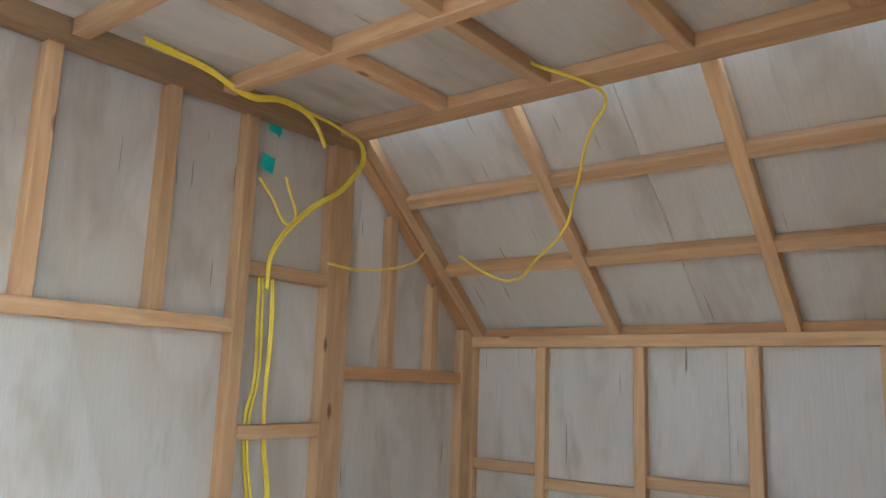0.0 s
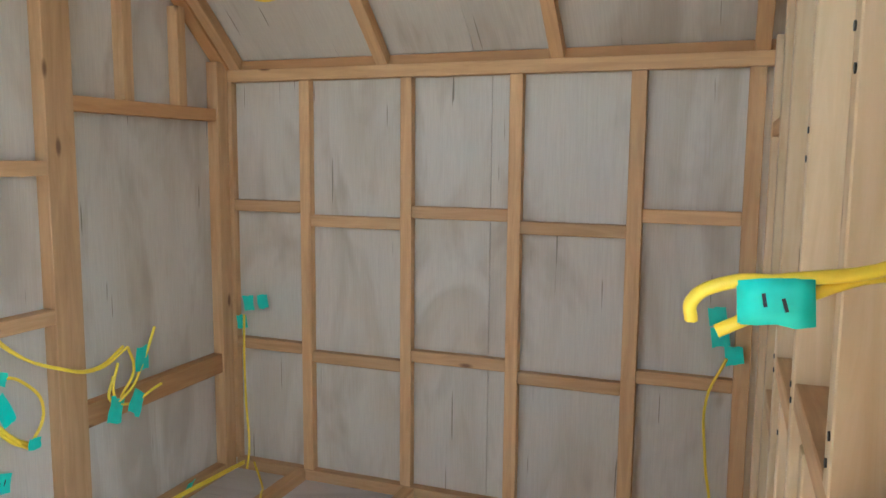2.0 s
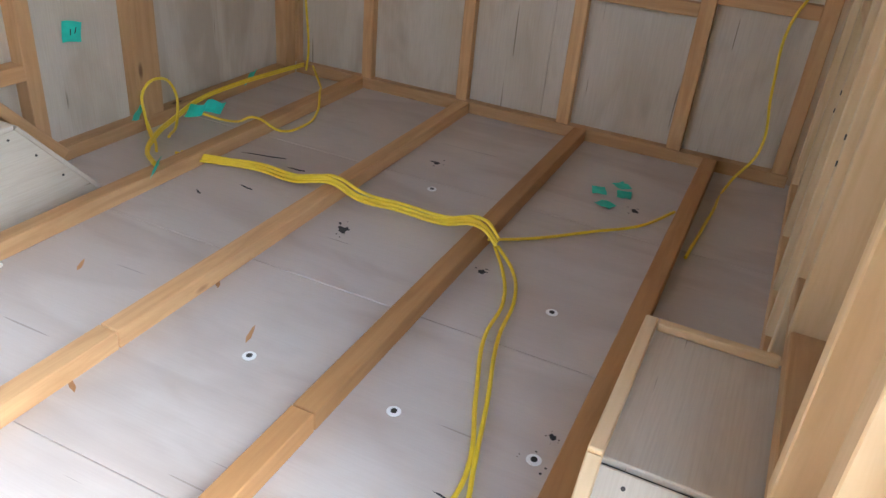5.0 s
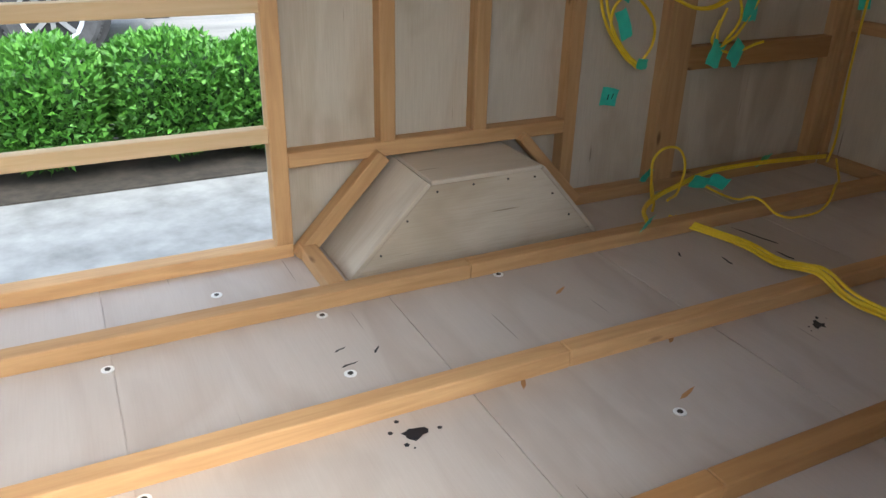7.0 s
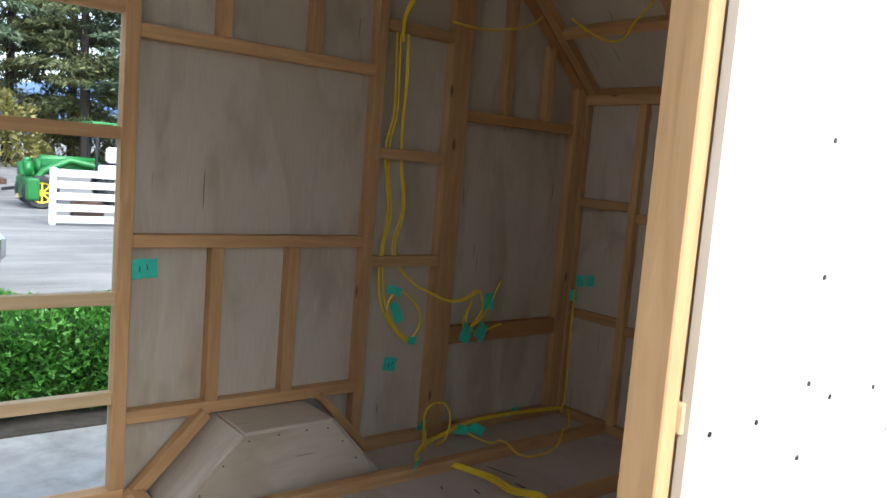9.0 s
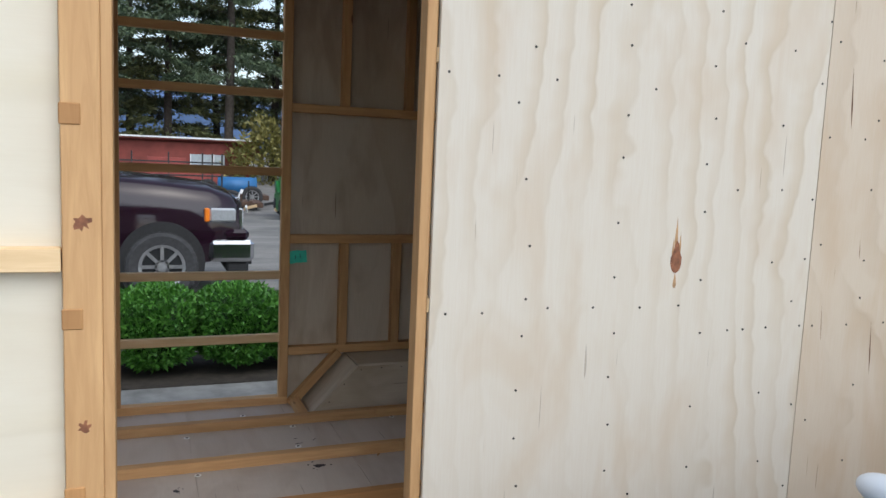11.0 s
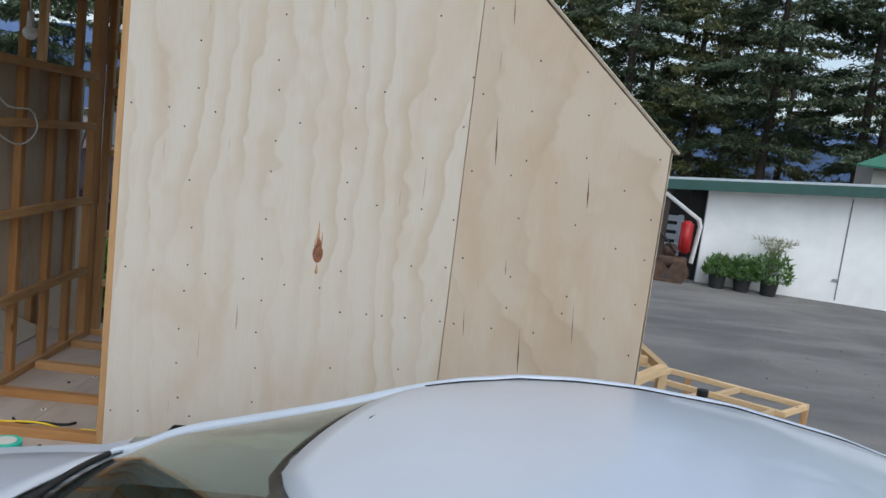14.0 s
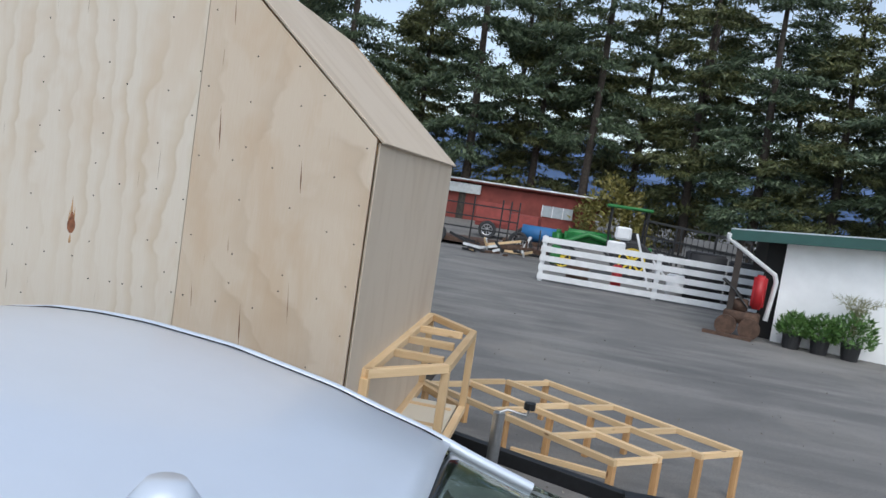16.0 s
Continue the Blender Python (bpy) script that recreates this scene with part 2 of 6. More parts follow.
def tube(name, pts, r, mat, parent=None, label="", smooth=True, res=6):
    """A cable or pipe along points, as a mesh."""
    cu = bpy.data.curves.new(name, "CURVE")
    cu.dimensions, cu.bevel_depth, cu.bevel_resolution, cu.resolution_u = "3D", r, 2, res
    sp = cu.splines.new("BEZIER" if smooth else "POLY")
    if smooth:
        sp.bezier_points.add(len(pts) - 1)
        for b, p in zip(sp.bezier_points, pts):
            b.co, b.handle_left_type, b.handle_right_type = p, "AUTO", "AUTO"
    else:
        sp.points.add(len(pts) - 1)
        for b, p in zip(sp.points, pts):
            b.co = (*p, 1)
    cu.use_fill_caps = True
    ob = new("tmp", cu)
    me = bpy.data.meshes.new_from_object(ob.evaluated_get(bpy.context.evaluated_depsgraph_get()))
    bpy.data.objects.remove(ob)
    me.materials.clear()
    me.materials.append(mat)
    for f in me.polygons:
        f.use_smooth = True
    return part(name, me, parent, label)


def group_empty(name, label, category, grp="", kind="", at=(0, 0, 0)):
    e = new(name)
    e.location = at
    WORLD[e.name] = Matrix.Translation(at)
    return tagged(e, label, category, grp, kind)
# ---- ground ----
def asphalt_material():
    m, n, l, p = material("worn_asphalt")
    v = coords(n, l, shift=False)
    grit = noise_tex(n, l, v, 90, 3, 0.7)
    wide = noise_tex(n, l, v, 0.5, 5, 0.6, 0.8)
    tracks = noise_tex(n, l, coords(n, l, (0.5, 2.2, 1), False), 0.7, 4, 0.6)
    col = ramp(n, l, wide, [(0.3, (0.135, 0.132, 0.127)), (0.55, (0.205, 0.197, 0.186)), (0.75, (0.29, 0.268, 0.238))])
    col = mix(n, l, ramp(n, l, tracks, [(0.45, (0, 0, 0)), (0.66, (0.65,) * 3)]), col, (0.33, 0.315, 0.29))
    col = mix(n, l, ramp(n, l, grit, [(0.4, (0.4,) * 3), (0.6, (0, 0, 0))]), col, (0.09, 0.088, 0.086))
    l.new(col, p.inputs["Base Color"])
    p.inputs["Roughness"].default_value = 0.9
    bump(n, l, p, grit, 0.4, 0.01)
    return m


ASPHALT = asphalt_material()
CONCRETE = plain("concrete_slab", (0.27, 0.262, 0.247), 0.9, 0, 0.3, 5.0, 0, 0.15)
SOIL = plain("dark_soil", (0.05, 0.04, 0.03), 0.95, 0, 0.4, 12, 0, 0.6)
bm = bmesh.new()
for i in range(61):
    for j in range(61):
        u, v = (i / 30 - 1), (j / 30 - 1)
        x, y = 400 * u * abs(u), 400 * v * abs(v)
        far = max(0.0, math.hypot(x, y) - 18)
        bm.verts.new((x, y, GROUND + 0.02 * noise.noise((x * 0.4, y * 0.4, 0)) * min(1, far / 10)))
bm.verts.ensure_lookup_table()
for i in range(60):
    for j in range(60):
        a = i * 61 + j
        bm.faces.new([bm.verts[k] for k in (a, a + 61, a + 62, a + 1)])
ground = tagged(part("ground", finish(bm, "ground", ASPHALT)), "worn grey asphalt yard with dusty tyre tracks", "ground", kind="structure")
bm = bmesh.new()
add_box(bm, -9, 1.75, 2.25, 3.95, GROUND - 0.05, GROUND + 0.012)
pavement = tagged(part("pavement", finish(bm, "pavement", CONCRETE)), "pale concrete strip beside the clipped hedge", "pavement", kind="structure")
bm = bmesh.new()
for x0 in (-8.4, -6.0, -3.6, -1.2, 1.2):
    add_box(bm, x0 - 0.005, x0 + 0.005, 2.25, 3.95, GROUND + 0.009, GROUND + 0.0135)
part("joint", finish(bm, "joint", SOIL), pavement, "dark joint in the concrete")

# ---- trailer house: floor ----
W, XF, YF = 1.94, 1.982, 1.87
floor = bar("floor", None, -1.75, 1.97, 0.015, 1.925, FLOOR - 0.022, FLOOR - 0.004, PLY_FLOOR, "x")
tagged(floor, "plywood trailer floor with screws, stains and sheet joints", "floor", kind="structure")
xs = (-1.75, -1.09, -0.48, 0.13, 0.737, 1.345, 1.97)
for x0, x1 in zip(xs[:-1], xs[1:]):
    bar("sheet", floor, x0 + 0.0012, x1 - 0.0012, 0.02, 1.92, FLOOR - 0.004, FLOOR, PLY_FLOOR, "y", bevel=0.0006)
for y in (0.33, 0.75, 1.17, 1.595):
    w = 0.022
    for x0, x1 in ((-0.79, 0.35), (0.352, 1.93)) if y != 0.33 else ((-0.79, 1.93),):
        bar("sleeper", floor, x0, x1, y - w, y + w, FLOOR, FLOOR + 0.04, PINE_RED if y < 1 else PINE, label="floor sleeper, reddish pine")


def blot_mesh(r, seed):
    rng = random.Random(seed)
    bm = bmesh.new()
    ring = []
    for i in range(14):
        a = 2 * math.pi * i / 14
        q = r * rng.uniform(0.45, 1.15)
        ring.append(bm.verts.new((q * math.cos(a), q * math.sin(a) * 0.75, 0)))
    bm.faces.new(ring)
    for _ in range(5):
        a, d, s = rng.uniform(0, 6.3), r * rng.uniform(1.1, 2.0), r * rng.uniform(0.08, 0.22)
        bm.faces.new([bm.verts.new((d * math.cos(a) + s * math.cos(b), d * math.sin(a) + s * math.sin(b), 0)) for b in (0, 1.3, 2.5, 3.8, 5.0)])
    return finish(bm, "blot", INK)


for i, (x, y, r) in enumerate(((-0.02, 1.09, 0.026), (0.965, 1.055, 0.022), (1.47, 1.05, 0.016), (0.97, 0.69, 0.014), (0.47, 0.39, 0.014), (0.54, 0.38, 0.009), (1.5, 0.46, 0.015), (0.0, 0.655, 0.016), (-0.55, 1.0, 0.018))):
    part("ink_blot", blot_mesh(r, i), floor, "splashed black ink blot", pose(x, y, FLOOR + 0.0015, 0, 0, 37 * i))
WASHER = plain("scraped_white_wood", (0.86, 0.86, 0.84), 0.6, 0.0, 0.05, 50)
bm = bmesh.new()
cyl(bm, (0, 0, 0.0008), 0.013, 0.0016, n=12)
disc = finish(bm, "screw_disc", WASHER)
bm = bmesh.new()
cyl(bm, (0, 0, 0.002), 0.006, 0.002, n=8)
pin = finish(bm, "pin", SCREW)
for x, y in ((0.455, 0.94), (0.46, 0.64), (0.445, 1.175), (0.425, 1.565), (-0.04, 1.55), (-0.49, 1.52), (-0.235, 1.74), (-0.06, 1.31), (-0.47, 1.12), (0.0, 0.665), (0.475, 0.39), (-0.5, 0.62), (0.9, 0.5), (1.3, 0.98)):
    s = part("floor_screw", disc, floor, "bright countersunk screw in scraped plywood", pose(x, y, FLOOR, 0, 0, x * 90))
    part("screw_head", pin, s, m=pose(x, y, FLOOR))
for x, y, a, ln in ((0.24, 1.147, 60, 0.06), (0.62, 1.15, 40, 0.05), (0.52, 1.43, 30, 0.05), (0.51, 0.98, 20, 0.06), (-0.25, 1.2, 70, 0.05)):
    bm = bmesh.new()
    bm.faces.new([bm.verts.new((ln * u, 0.006 * v, 0)) for u, v in ((-0.5, 0), (-0.2, 0.8), (0.3, 0.5), (0.5, 0), (0.2, -0.6), (-0.25, -0.9))])
    part("scuff", finish(bm, "scuff", PINE_RED), floor, "brown scuff on plywood", pose(x, y, FLOOR + 0.0015, 0, 0, a))

for x, y, a, ln, w in ((1.215, 1.48, 105, 0.15, 0.008), (1.19, 1.35, 95, 0.06, 0.009), (1.16, 1.29, 40, 0.03, 0.014), (1.02, 1.39, 80, 0.05, 0.007), (0.93, 1.47, 60, 0.03, 0.006), (-0.05, 1.40, 20, 0.03, 0.005), (0.02, 1.37, 50, 0.03, 0.005), (-0.05, 1.34, 10, 0.04, 0.006), (0.33, 0.48, 80, 0.05, 0.005)):
    bm = bmesh.new()
    bm.faces.new([bm.verts.new((ln * u, w * v, 0)) for u, v in ((-0.5, 0.1), (-0.2, 0.7), (0.2, 0.3), (0.5, 0.2), (0.25, -0.5), (-0.15, -0.3), (-0.4, -0.6))])
    part("ink_stroke", finish(bm, "ink_stroke", INK), floor, "black marker stroke on plywood", pose(x, y, FLOOR + 0.0015, 0, 0, a))

# ---- far side wall with the battened opening ----
T = 0.045
wall_far = new("wall_far")
tagged(wall_far, "pine stud wall lined outside with greyish plywood", "wall", kind="structure")
Y0, Y1 = YF, YF + T
TOPZ = 2.56


def roof_in(x):
    """Underside of the roof framing at x."""
    return min(TOPZ, 1.915 + (1.935 - x) * 0.878)


for pts, lab in (([(-0.05, 0.42), (0.085, 0.42), (0.29, 0.665), (0.595, 0.665), (0.79, 0.42), (0.82, 0.42), (0.82, 2.6), (-0.05, 2.6)], "plywood cladding over the wheel arch"),
                 ([(0.822, 0.42), (XF, 0.42), (XF, 1.935), (1.20, 2.6), (0.822, 2.6)], "plywood cladding")):
    slab("cladding", pts, "y", Y1, Y1 + 0.012, PLY_IN, wall_far, "z", lab)
bar("bottom_plate", wall_far, 0.848, 1.869, Y0, Y1, FLOOR, FLOOR + 0.04)
bar("bottom_plate", wall_far, -0.80, -0.01, Y0, Y1 + 0.01, FLOOR - 0.02, FLOOR + 0.036, PINE)
for x0, x1, z0, z1 in ((-0.052, -0.01, FLOOR + 0.036, 2.488), (0.803, 0.845, FLOOR, 2.488), (1.15, 1.245, FLOOR + 0.04, 2.488), (1.872, 1.932, FLOOR, 1.94), (-0.798, -0.755, FLOOR + 0.036, 2.488)):
    bar("stud", wall_far, x0, x1, Y0, Y1, z0, z1)
for x in (0.225, 0.545):
    bar("short_stud", wall_far, x, x + 0.04, Y0, Y1, 1.89, 2.49)
for x in (0.235, 0.505):
    bar("short_stud", wall_far, x, x + 0.042, Y0, Y1, 0.73, 1.234)
for x in (1.44, 1.68):
    bar("short_stud", wall_far, x, x + 0.04, Y0 + 0.004, Y1, 1.778, roof_in(x + 0.04) - 0.01)
for x0, x1, z0, z1, mt in ((-0.01, 0.803, 1.85, 1.89, PINE), (-0.01, 0.803, 1.234, 1.274, PINE), (-0.01, 0.803, 0.69, 0.73, PINE), (0.845, 1.15, 1.16, 1.2, PINE), (0.845, 1.15, 1.56, 1.6, PINE),
                           (0.845, 1.15, 2.02, 2.06, PINE), (1.245, 1.872, 1.735, 1.778, PINE_RED), (1.245, 1.872, 0.835, 0.905, PINE_RED)):
    bar("noggin", wall_far, x0, x1, Y0 + (0.006 if mt is PINE_RED else 0), Y1, z0, z1, mt)
bar("floor_block", wall_far, 0.0, 0.042, 1.62, YF, FLOOR, FLOOR + 0.038)
bar("beam", wall_far, -0.8, 1.26, Y0 - 0.035, Y0 + 0.03, 2.49, 2.575, LVL, label="dark brown laminated top beam")
beam("rafter", wall_far, (1.95, Y0 + 0.02, 1.935), (1.21, Y0 + 0.02, 2.585), 0.05, 0.06, PINE_RED)
beam("brace", wall_far, (0.0, Y0 - 0.004, 0.45), (0.235, Y0 - 0.004, 0.70), 0.045, 0.04, PINE)
beam("brace", wall_far, (0.86, Y0 - 0.004, 0.48), (0.655, Y0 - 0.004, 0.70), 0.04, 0.03, PINE)
for z, y in ((0.775, 0.0), (1.08, 0.0), (1.57, 0.0), (1.93, 0.004), (2.19, 0.0)):
    bar("batten", wall_far, -0.756, -0.05, Y1 - 0.034 + y, Y1 + y, z - 0.019, z + 0.019, PINE_PALE if z < 1.2 else PINE, label="horizontal batten across the opening")


def arch_box(name, y_in, y_out, face):
    """Boxed wheel arch: sloping ends, a top and an inner face of plywood."""
    t = new(name)
    tagged(t, "plywood box over the trailer wheel, screwed at the edges", "wheel arch", "wheel arches", kind="structure")
    out = [(0.075, FLOOR), (0.285, 0.672), (0.60, 0.672), (0.80, FLOOR)]
    s = 1 if y_out > y_in else -1
    slab("inner_face", out, "y", y_in, y_in + s * 0.012, PLY_IN, t, "x")
    for (xa, za), (xb, zb), nm in ((out[0], out[1], "sloping_end"), (out[1], out[2], "top"), (out[2], out[3], "sloping_end")):
        d = Vector((xb - xa, 0, zb - za)).normalized()
        nrm = Vector((-d.z, 0, d.x)) * 0.006
        yy = (y_in + y_out) / 2
        beam(nm, t, Vector((xa, yy, za)) + nrm, Vector((xb, yy, zb)) + nrm, abs(y_out - y_in), 0.012, PLY_IN, (0, 1, 0))
    bm = bmesh.new()
    cyl(bm, (0, 0, 0), 0.0028, 0.003, "y", 8)
    head = finish(bm, "screw", SCREW)
    for k, (x, z) in enumerate(((0.30, 0.655), (0.40, 0.66), (0.50, 0.66), (0.58, 0.655), (0.22, 0.59), (0.64, 0.6), (0.70, 0.53), (0.15, 0.51))):
        part("screw", head, t, m=pose(x, y_in - s * 0.001, z))
    return t


arch_box("wheel_arch", 1.668, Y1 - 0.002, 1)
ad = arch_box("wheel_arch", 0.285, 0.004, -1)
bar("lip", ad, 0.275, 0.605, 0.268, 0.288, 0.685, 0.700, PINE_PALE, label="pale strip along the box edge")
bar("lip", ad, 0.588, 0.605, 0.088, 0.267, 0.685, 0.700, PINE_PALE)
beam("lip", ad, (0.075, 0.278, 0.462), (0.278, 0.278, 0.690), 0.02, 0.014, PINE_PALE)
beam("lip", ad, (0.085, 0.108, 0.462), (0.285, 0.108, 0.690), 0.02, 0.014, PINE_PALE)
bm = bmesh.new()
cyl(bm, (0, 0, 0), 0.003, 0.003, "z", 10)
top_screw = finish(bm, "screw", SCREW)
for y in (0.235, 0.19, 0.145, 0.112):
    part("screw", top_screw, ad, m=pose(0.262, y, 0.668, 0, -47, 0))

# ---- front wall and its slope ----
XI = 1.937
wall_front = new("wall_front")
tagged(wall_front, "pine stud front wall with staggered noggins over plywood", "wall", kind="structure")
for y0, y1 in ((0.012, 0.9015), (0.9018, 1.905)):
    bar("cladding", wall_front, XF - 0.012, XF - 0.004, y0, y1, 0.42, 1.925, PLY_IN, "z")
bar("facing", wall_front, XF - 0.004, XF, 0.0, 1.94, 0.42, 1.925, PLY_FRONT, "z", "pale outer plywood face")
for y0, y1, nm in ((1.545, 1.585, "stud"), (1.165, 1.205, "stud"), (0.795, 0.837, "stud"), (0.425, 0.47, "stud"), (0.105, 0.15, "stud"), (1.86, 1.90, "stud")):
    bar(nm, wall_front, XI, XF - 0.012, y0, y1, FLOOR + 0.04, 1.875)
bar("top_plate", wall_front, XI - 0.003, XF - 0.012, 0.02, 1.90, 1.875, 1.917)
bar("bottom_plate", wall_front, XI - 0.003, XF - 0.012, 0.10, 1.87, FLOOR, FLOOR + 0.04)
# filler added along the dark seam, stops daylight leaking in
bar("blocking", wall_front, XI + 0.012, XF - 0.013, 0.0, 1.92, 1.917, 1.948, PINE_RED)
bays = ((1.86, 1.585), (1.545, 1.205), (1.165, 0.837), (0.795, 0.47), (0.425, 0.15))
for (ya, yb), zu, zl in zip(bays, (1.44, 1.395, 1.437, 1.40, 1.45), (0.935, 0.91, 0.95, 0.915, 0.96)):
    for z in (zu, zl):
        bar("noggin", wall_front, XI + 0.003, XF - 0.012, yb, ya, z - 0.02, z + 0.02)
roof_slope = new("roof_slope")
tagged(roof_slope, "sloping front roof of battens under plywood", "roof", kind="structure")
P0, P1 = Vector((1.935, 0, 1.915)), Vector((1.205, 0, 2.556))
D = (P1 - P0).normalized()
N = Vector((-D.z, 0, D.x))
N = -N if N.z < 0 else N
for y in (0.12, 0.69, 1.27, 1.84):
    a, b = P0 + N * 0.02 + Vector((0, y, 0)), P1 + N * 0.02 + Vector((0, y, 0))
    beam("rafter", roof_slope, a, b, 0.042, 0.04, PINE)
for s in (0.335, 0.66):
    c = P0.lerp(P1, s) + N * 0.021
    for ya, yb in ((0.141, 0.669), (0.711, 1.249), (1.291, 1.819)):
        beam("batten", roof_slope, c + Vector((0, ya, 0)), c + Vector((0, yb, 0)), 0.042, 0.036, PINE, tuple(D))
a, b = P0 - D * 0.045 + N * 0.052, P1 + D * 0.03 + N * 0.052
beam("facing", roof_slope, a + Vector((0, W / 2, 0)), b + Vector((0, W / 2, 0)), W + 0.03, 0.006, PLY_FRONT, label="pale outer plywood face")
for ya, yb in ((-0.012, 0.9615), (0.9618, W + 0.012)):
    a, b = P0 - D * 0.045 + N * 0.047, P1 + D * 0.03 + N * 0.047
    beam("cladding", roof_slope, a + Vector((0, (ya + yb) / 2, 0)), b + Vector((0, (ya + yb) / 2, 0)), yb - ya, 0.006, PLY_IN)

# ---- ceiling: one mesh of boards, battens and plywood ----
bm = bmesh.new()
# the stretch behind x = 0 is unseen, added to keep sky light out
add_box(bm, -1.78, 1.22, -0.012, W + 0.01, 2.546, 2.558)
me = finish(bm, "ceiling", PLY_IN)
ceiling = tagged(part("ceiling", me), "plywood ceiling over pine beams and battens, rear stretch added to block sky light", "ceiling", kind="structure")
roof_frame = group_empty("trim", "pine beams and battens under the ceiling plywood", "ceiling frame", kind="structure")
for x in (-0.78, 0.0, 0.28, 0.70):
    bar("beam", roof_frame, x - 0.021, x + 0.021, 0.09, YF - 0.04, 2.503, 2.545, PINE)
bar("beam", roof_frame, 1.135, 1.225, 0.05, YF, 2.508, 2.545, PINE)
for y in (1.42, 1.08, 0.70, 0.34):
    for x0, x1 in ((0.021, 0.259), (0.301, 0.679), (0.721, 1.135)):
        bar("batten", roof_frame, x0, x1, y - 0.02, y + 0.02, 2.507, 2.545, PINE)

# ---- door side wall ----
wall_door = new("wall_door_side")
tagged(wall_door, "framed side wall clad outside in knotty pine plywood", "wall", kind="structure")
Z0 = 0.455
arch = [(0.845, Z0), (0.635, 0.705), (0.258, 0.700), (0.055, Z0)]
sheet_a = slab("cladding", [(0.0, Z0), (0.0, 2.6), (1.2185, 2.6), (1.2185, Z0)] + arch, "y", -0.012, 0.0, PLY_OUT, wall_door, "z", "pale pine plywood sheet with a dark knot")
# black strips hide the lit plywood edges, standing for shade inside the arch
for (xa, za), (xb, zb) in zip(arch[::-1], arch[-2::-1]):
    d = Vector((xb - xa, 0, zb - za)).normalized()
    inward = Vector((d.z, 0, -d.x)) * 0.017
    beam("arch_liner", wall_door, Vector((xa, 0.0022, za)) + inward, Vector((xb, 0.0022, zb)) + inward, 0.003, 0.036, STEEL_BLACK, (0, 1, 0), label="added black strip painting in the dark under the arch edge")
sheet_b = slab("cladding", [(1.2215, Z0), (1.2215, 2.588), (XF - 0.013, 1.937), (XF - 0.013, Z0)], "y", -0.012, 0.0, PLY_OUT2, wall_door, "z", "tan pine plywood sheet cut along the roof slope")
bm = bmesh.new()
cyl(bm, (0, 0, 0), 0.0035, 0.002, "y", 8)
dot = finish(bm, "screw", SCREW)
rng = random.Random(4)
rows_a = [(0.256, (2.115, 1.95, 1.62, 1.445, 1.314, 1.216, 1.074, 0.934, 0.803)), (0.528, (2.24, 2.075, 1.97, 1.80, 1.682, 1.514, 1.368, 1.204, 1.089, 0.95, 0.814)),
          (0.817, (2.26, 2.092, 1.946, 1.808, 1.675, 1.543, 1.352, 1.20, 0.984, 0.80, 0.62)), (1.078, (2.30, 2.015, 1.80, 1.61, 1.40, 1.203, 1.0, 0.78, 0.60)), (1.203, (2.4, 2.1, 1.92, 1.582, 1.411, 1.207, 0.95, 0.7, 0.52)),
          (0.03, (2.25, 1.872, 1.28, 0.737, 0.55)), (0.152, (1.872, 1.278, 0.61)), (0.915, (2.013, 1.608, 1.20))]
for x, zs in rows_a:
    for z in zs:
        part("screw", dot, sheet_a, m=pose(x + rng.uniform(-0.012, 0.012), -0.0125, z + rng.uniform(-0.006, 0.006)))
for x, z in ((0.318, 1.87), (0.618, 1.868), (0.214, 1.807), (0.328, 1.285), (0.466, 1.282), (0.616, 1.277), (0.746, 1.279), (0.984, 1.2), (1.161, 1.279), (0.122, 0.74), (0.311, 0.739), (0.46, 0.742), (0.62, 0.74)):
    part("screw", dot, sheet_a, m=pose(x, -0.0125, z))
for x, zs in ((1.258, (2.35, 2.05, 1.772, 1.45, 1.2, 0.9, 0.6)), (1.447, (2.191, 2.011, 1.832, 1.62, 1.40, 1.282, 1.0, 0.75)), (1.655, (2.022, 1.868, 1.62, 1.35, 1.283, 1.0, 0.75)), (1.815, (1.767, 1.55, 1.281, 1.0, 0.75)), (1.928, (1.896, 1.672, 1.519, 1.348, 1.15, 0.95, 0.75, 0.56)),
              (1.394, (1.773, 1.198)), (1.56, (1.766, 1.198)), (1.615, (2.173,)), (1.73, (2.075,))):
    for z in zs:
        part("screw", dot, sheet_b, m=pose(x + rng.uniform(-0.008, 0.008), -0.0125, z))
KNOT = plain("knot_wood", (0.22, 0.085, 0.04), 0.7, 0, 0.45, 60)
bm = bmesh.new()
bm.faces.new([bm.verts.new((0.019 * math.sin(a) * (0.65 if math.cos(a) > 0.3 else 1), 0, 0.042 * math.cos(a) * (1.35 if math.cos(a) > 0 else 0.8))) for a in [i * math.tau / 18 for i in range(18)]])
part("knot", finish(bm, "knot", KNOT), sheet_a, "reddish-brown knot", pose(0.726, -0.0125, 1.405))
FLAME = plain("resin_streak", (0.40, 0.24, 0.12), 0.7, 0, 0.35, 50)
for k, (dx, z0, z1, w) in enumerate(((-0.004, 1.44, 1.53, 0.012), (0.010, 1.43, 1.49, 0.008), (-0.013, 1.42, 1.47, 0.007), (0.0, 1.33, 1.375, 0.012))):
    bm = bmesh.new()
    bm.faces.new([bm.verts.new((0.726 + dx + sx * w * 0.5, -0.01235 - 0.00005 * k, z0 + (z1 - z0) * f)) for sx, f in ((0.7, 0), (1, 0.25), (0.5, 0.65), (0, 1), (-0.5, 0.6), (-1, 0.2), (-0.7, 0))])
    part("resin_streak", finish(bm, "resin_streak", FLAME), sheet_a, "brown resin streak by the knot")
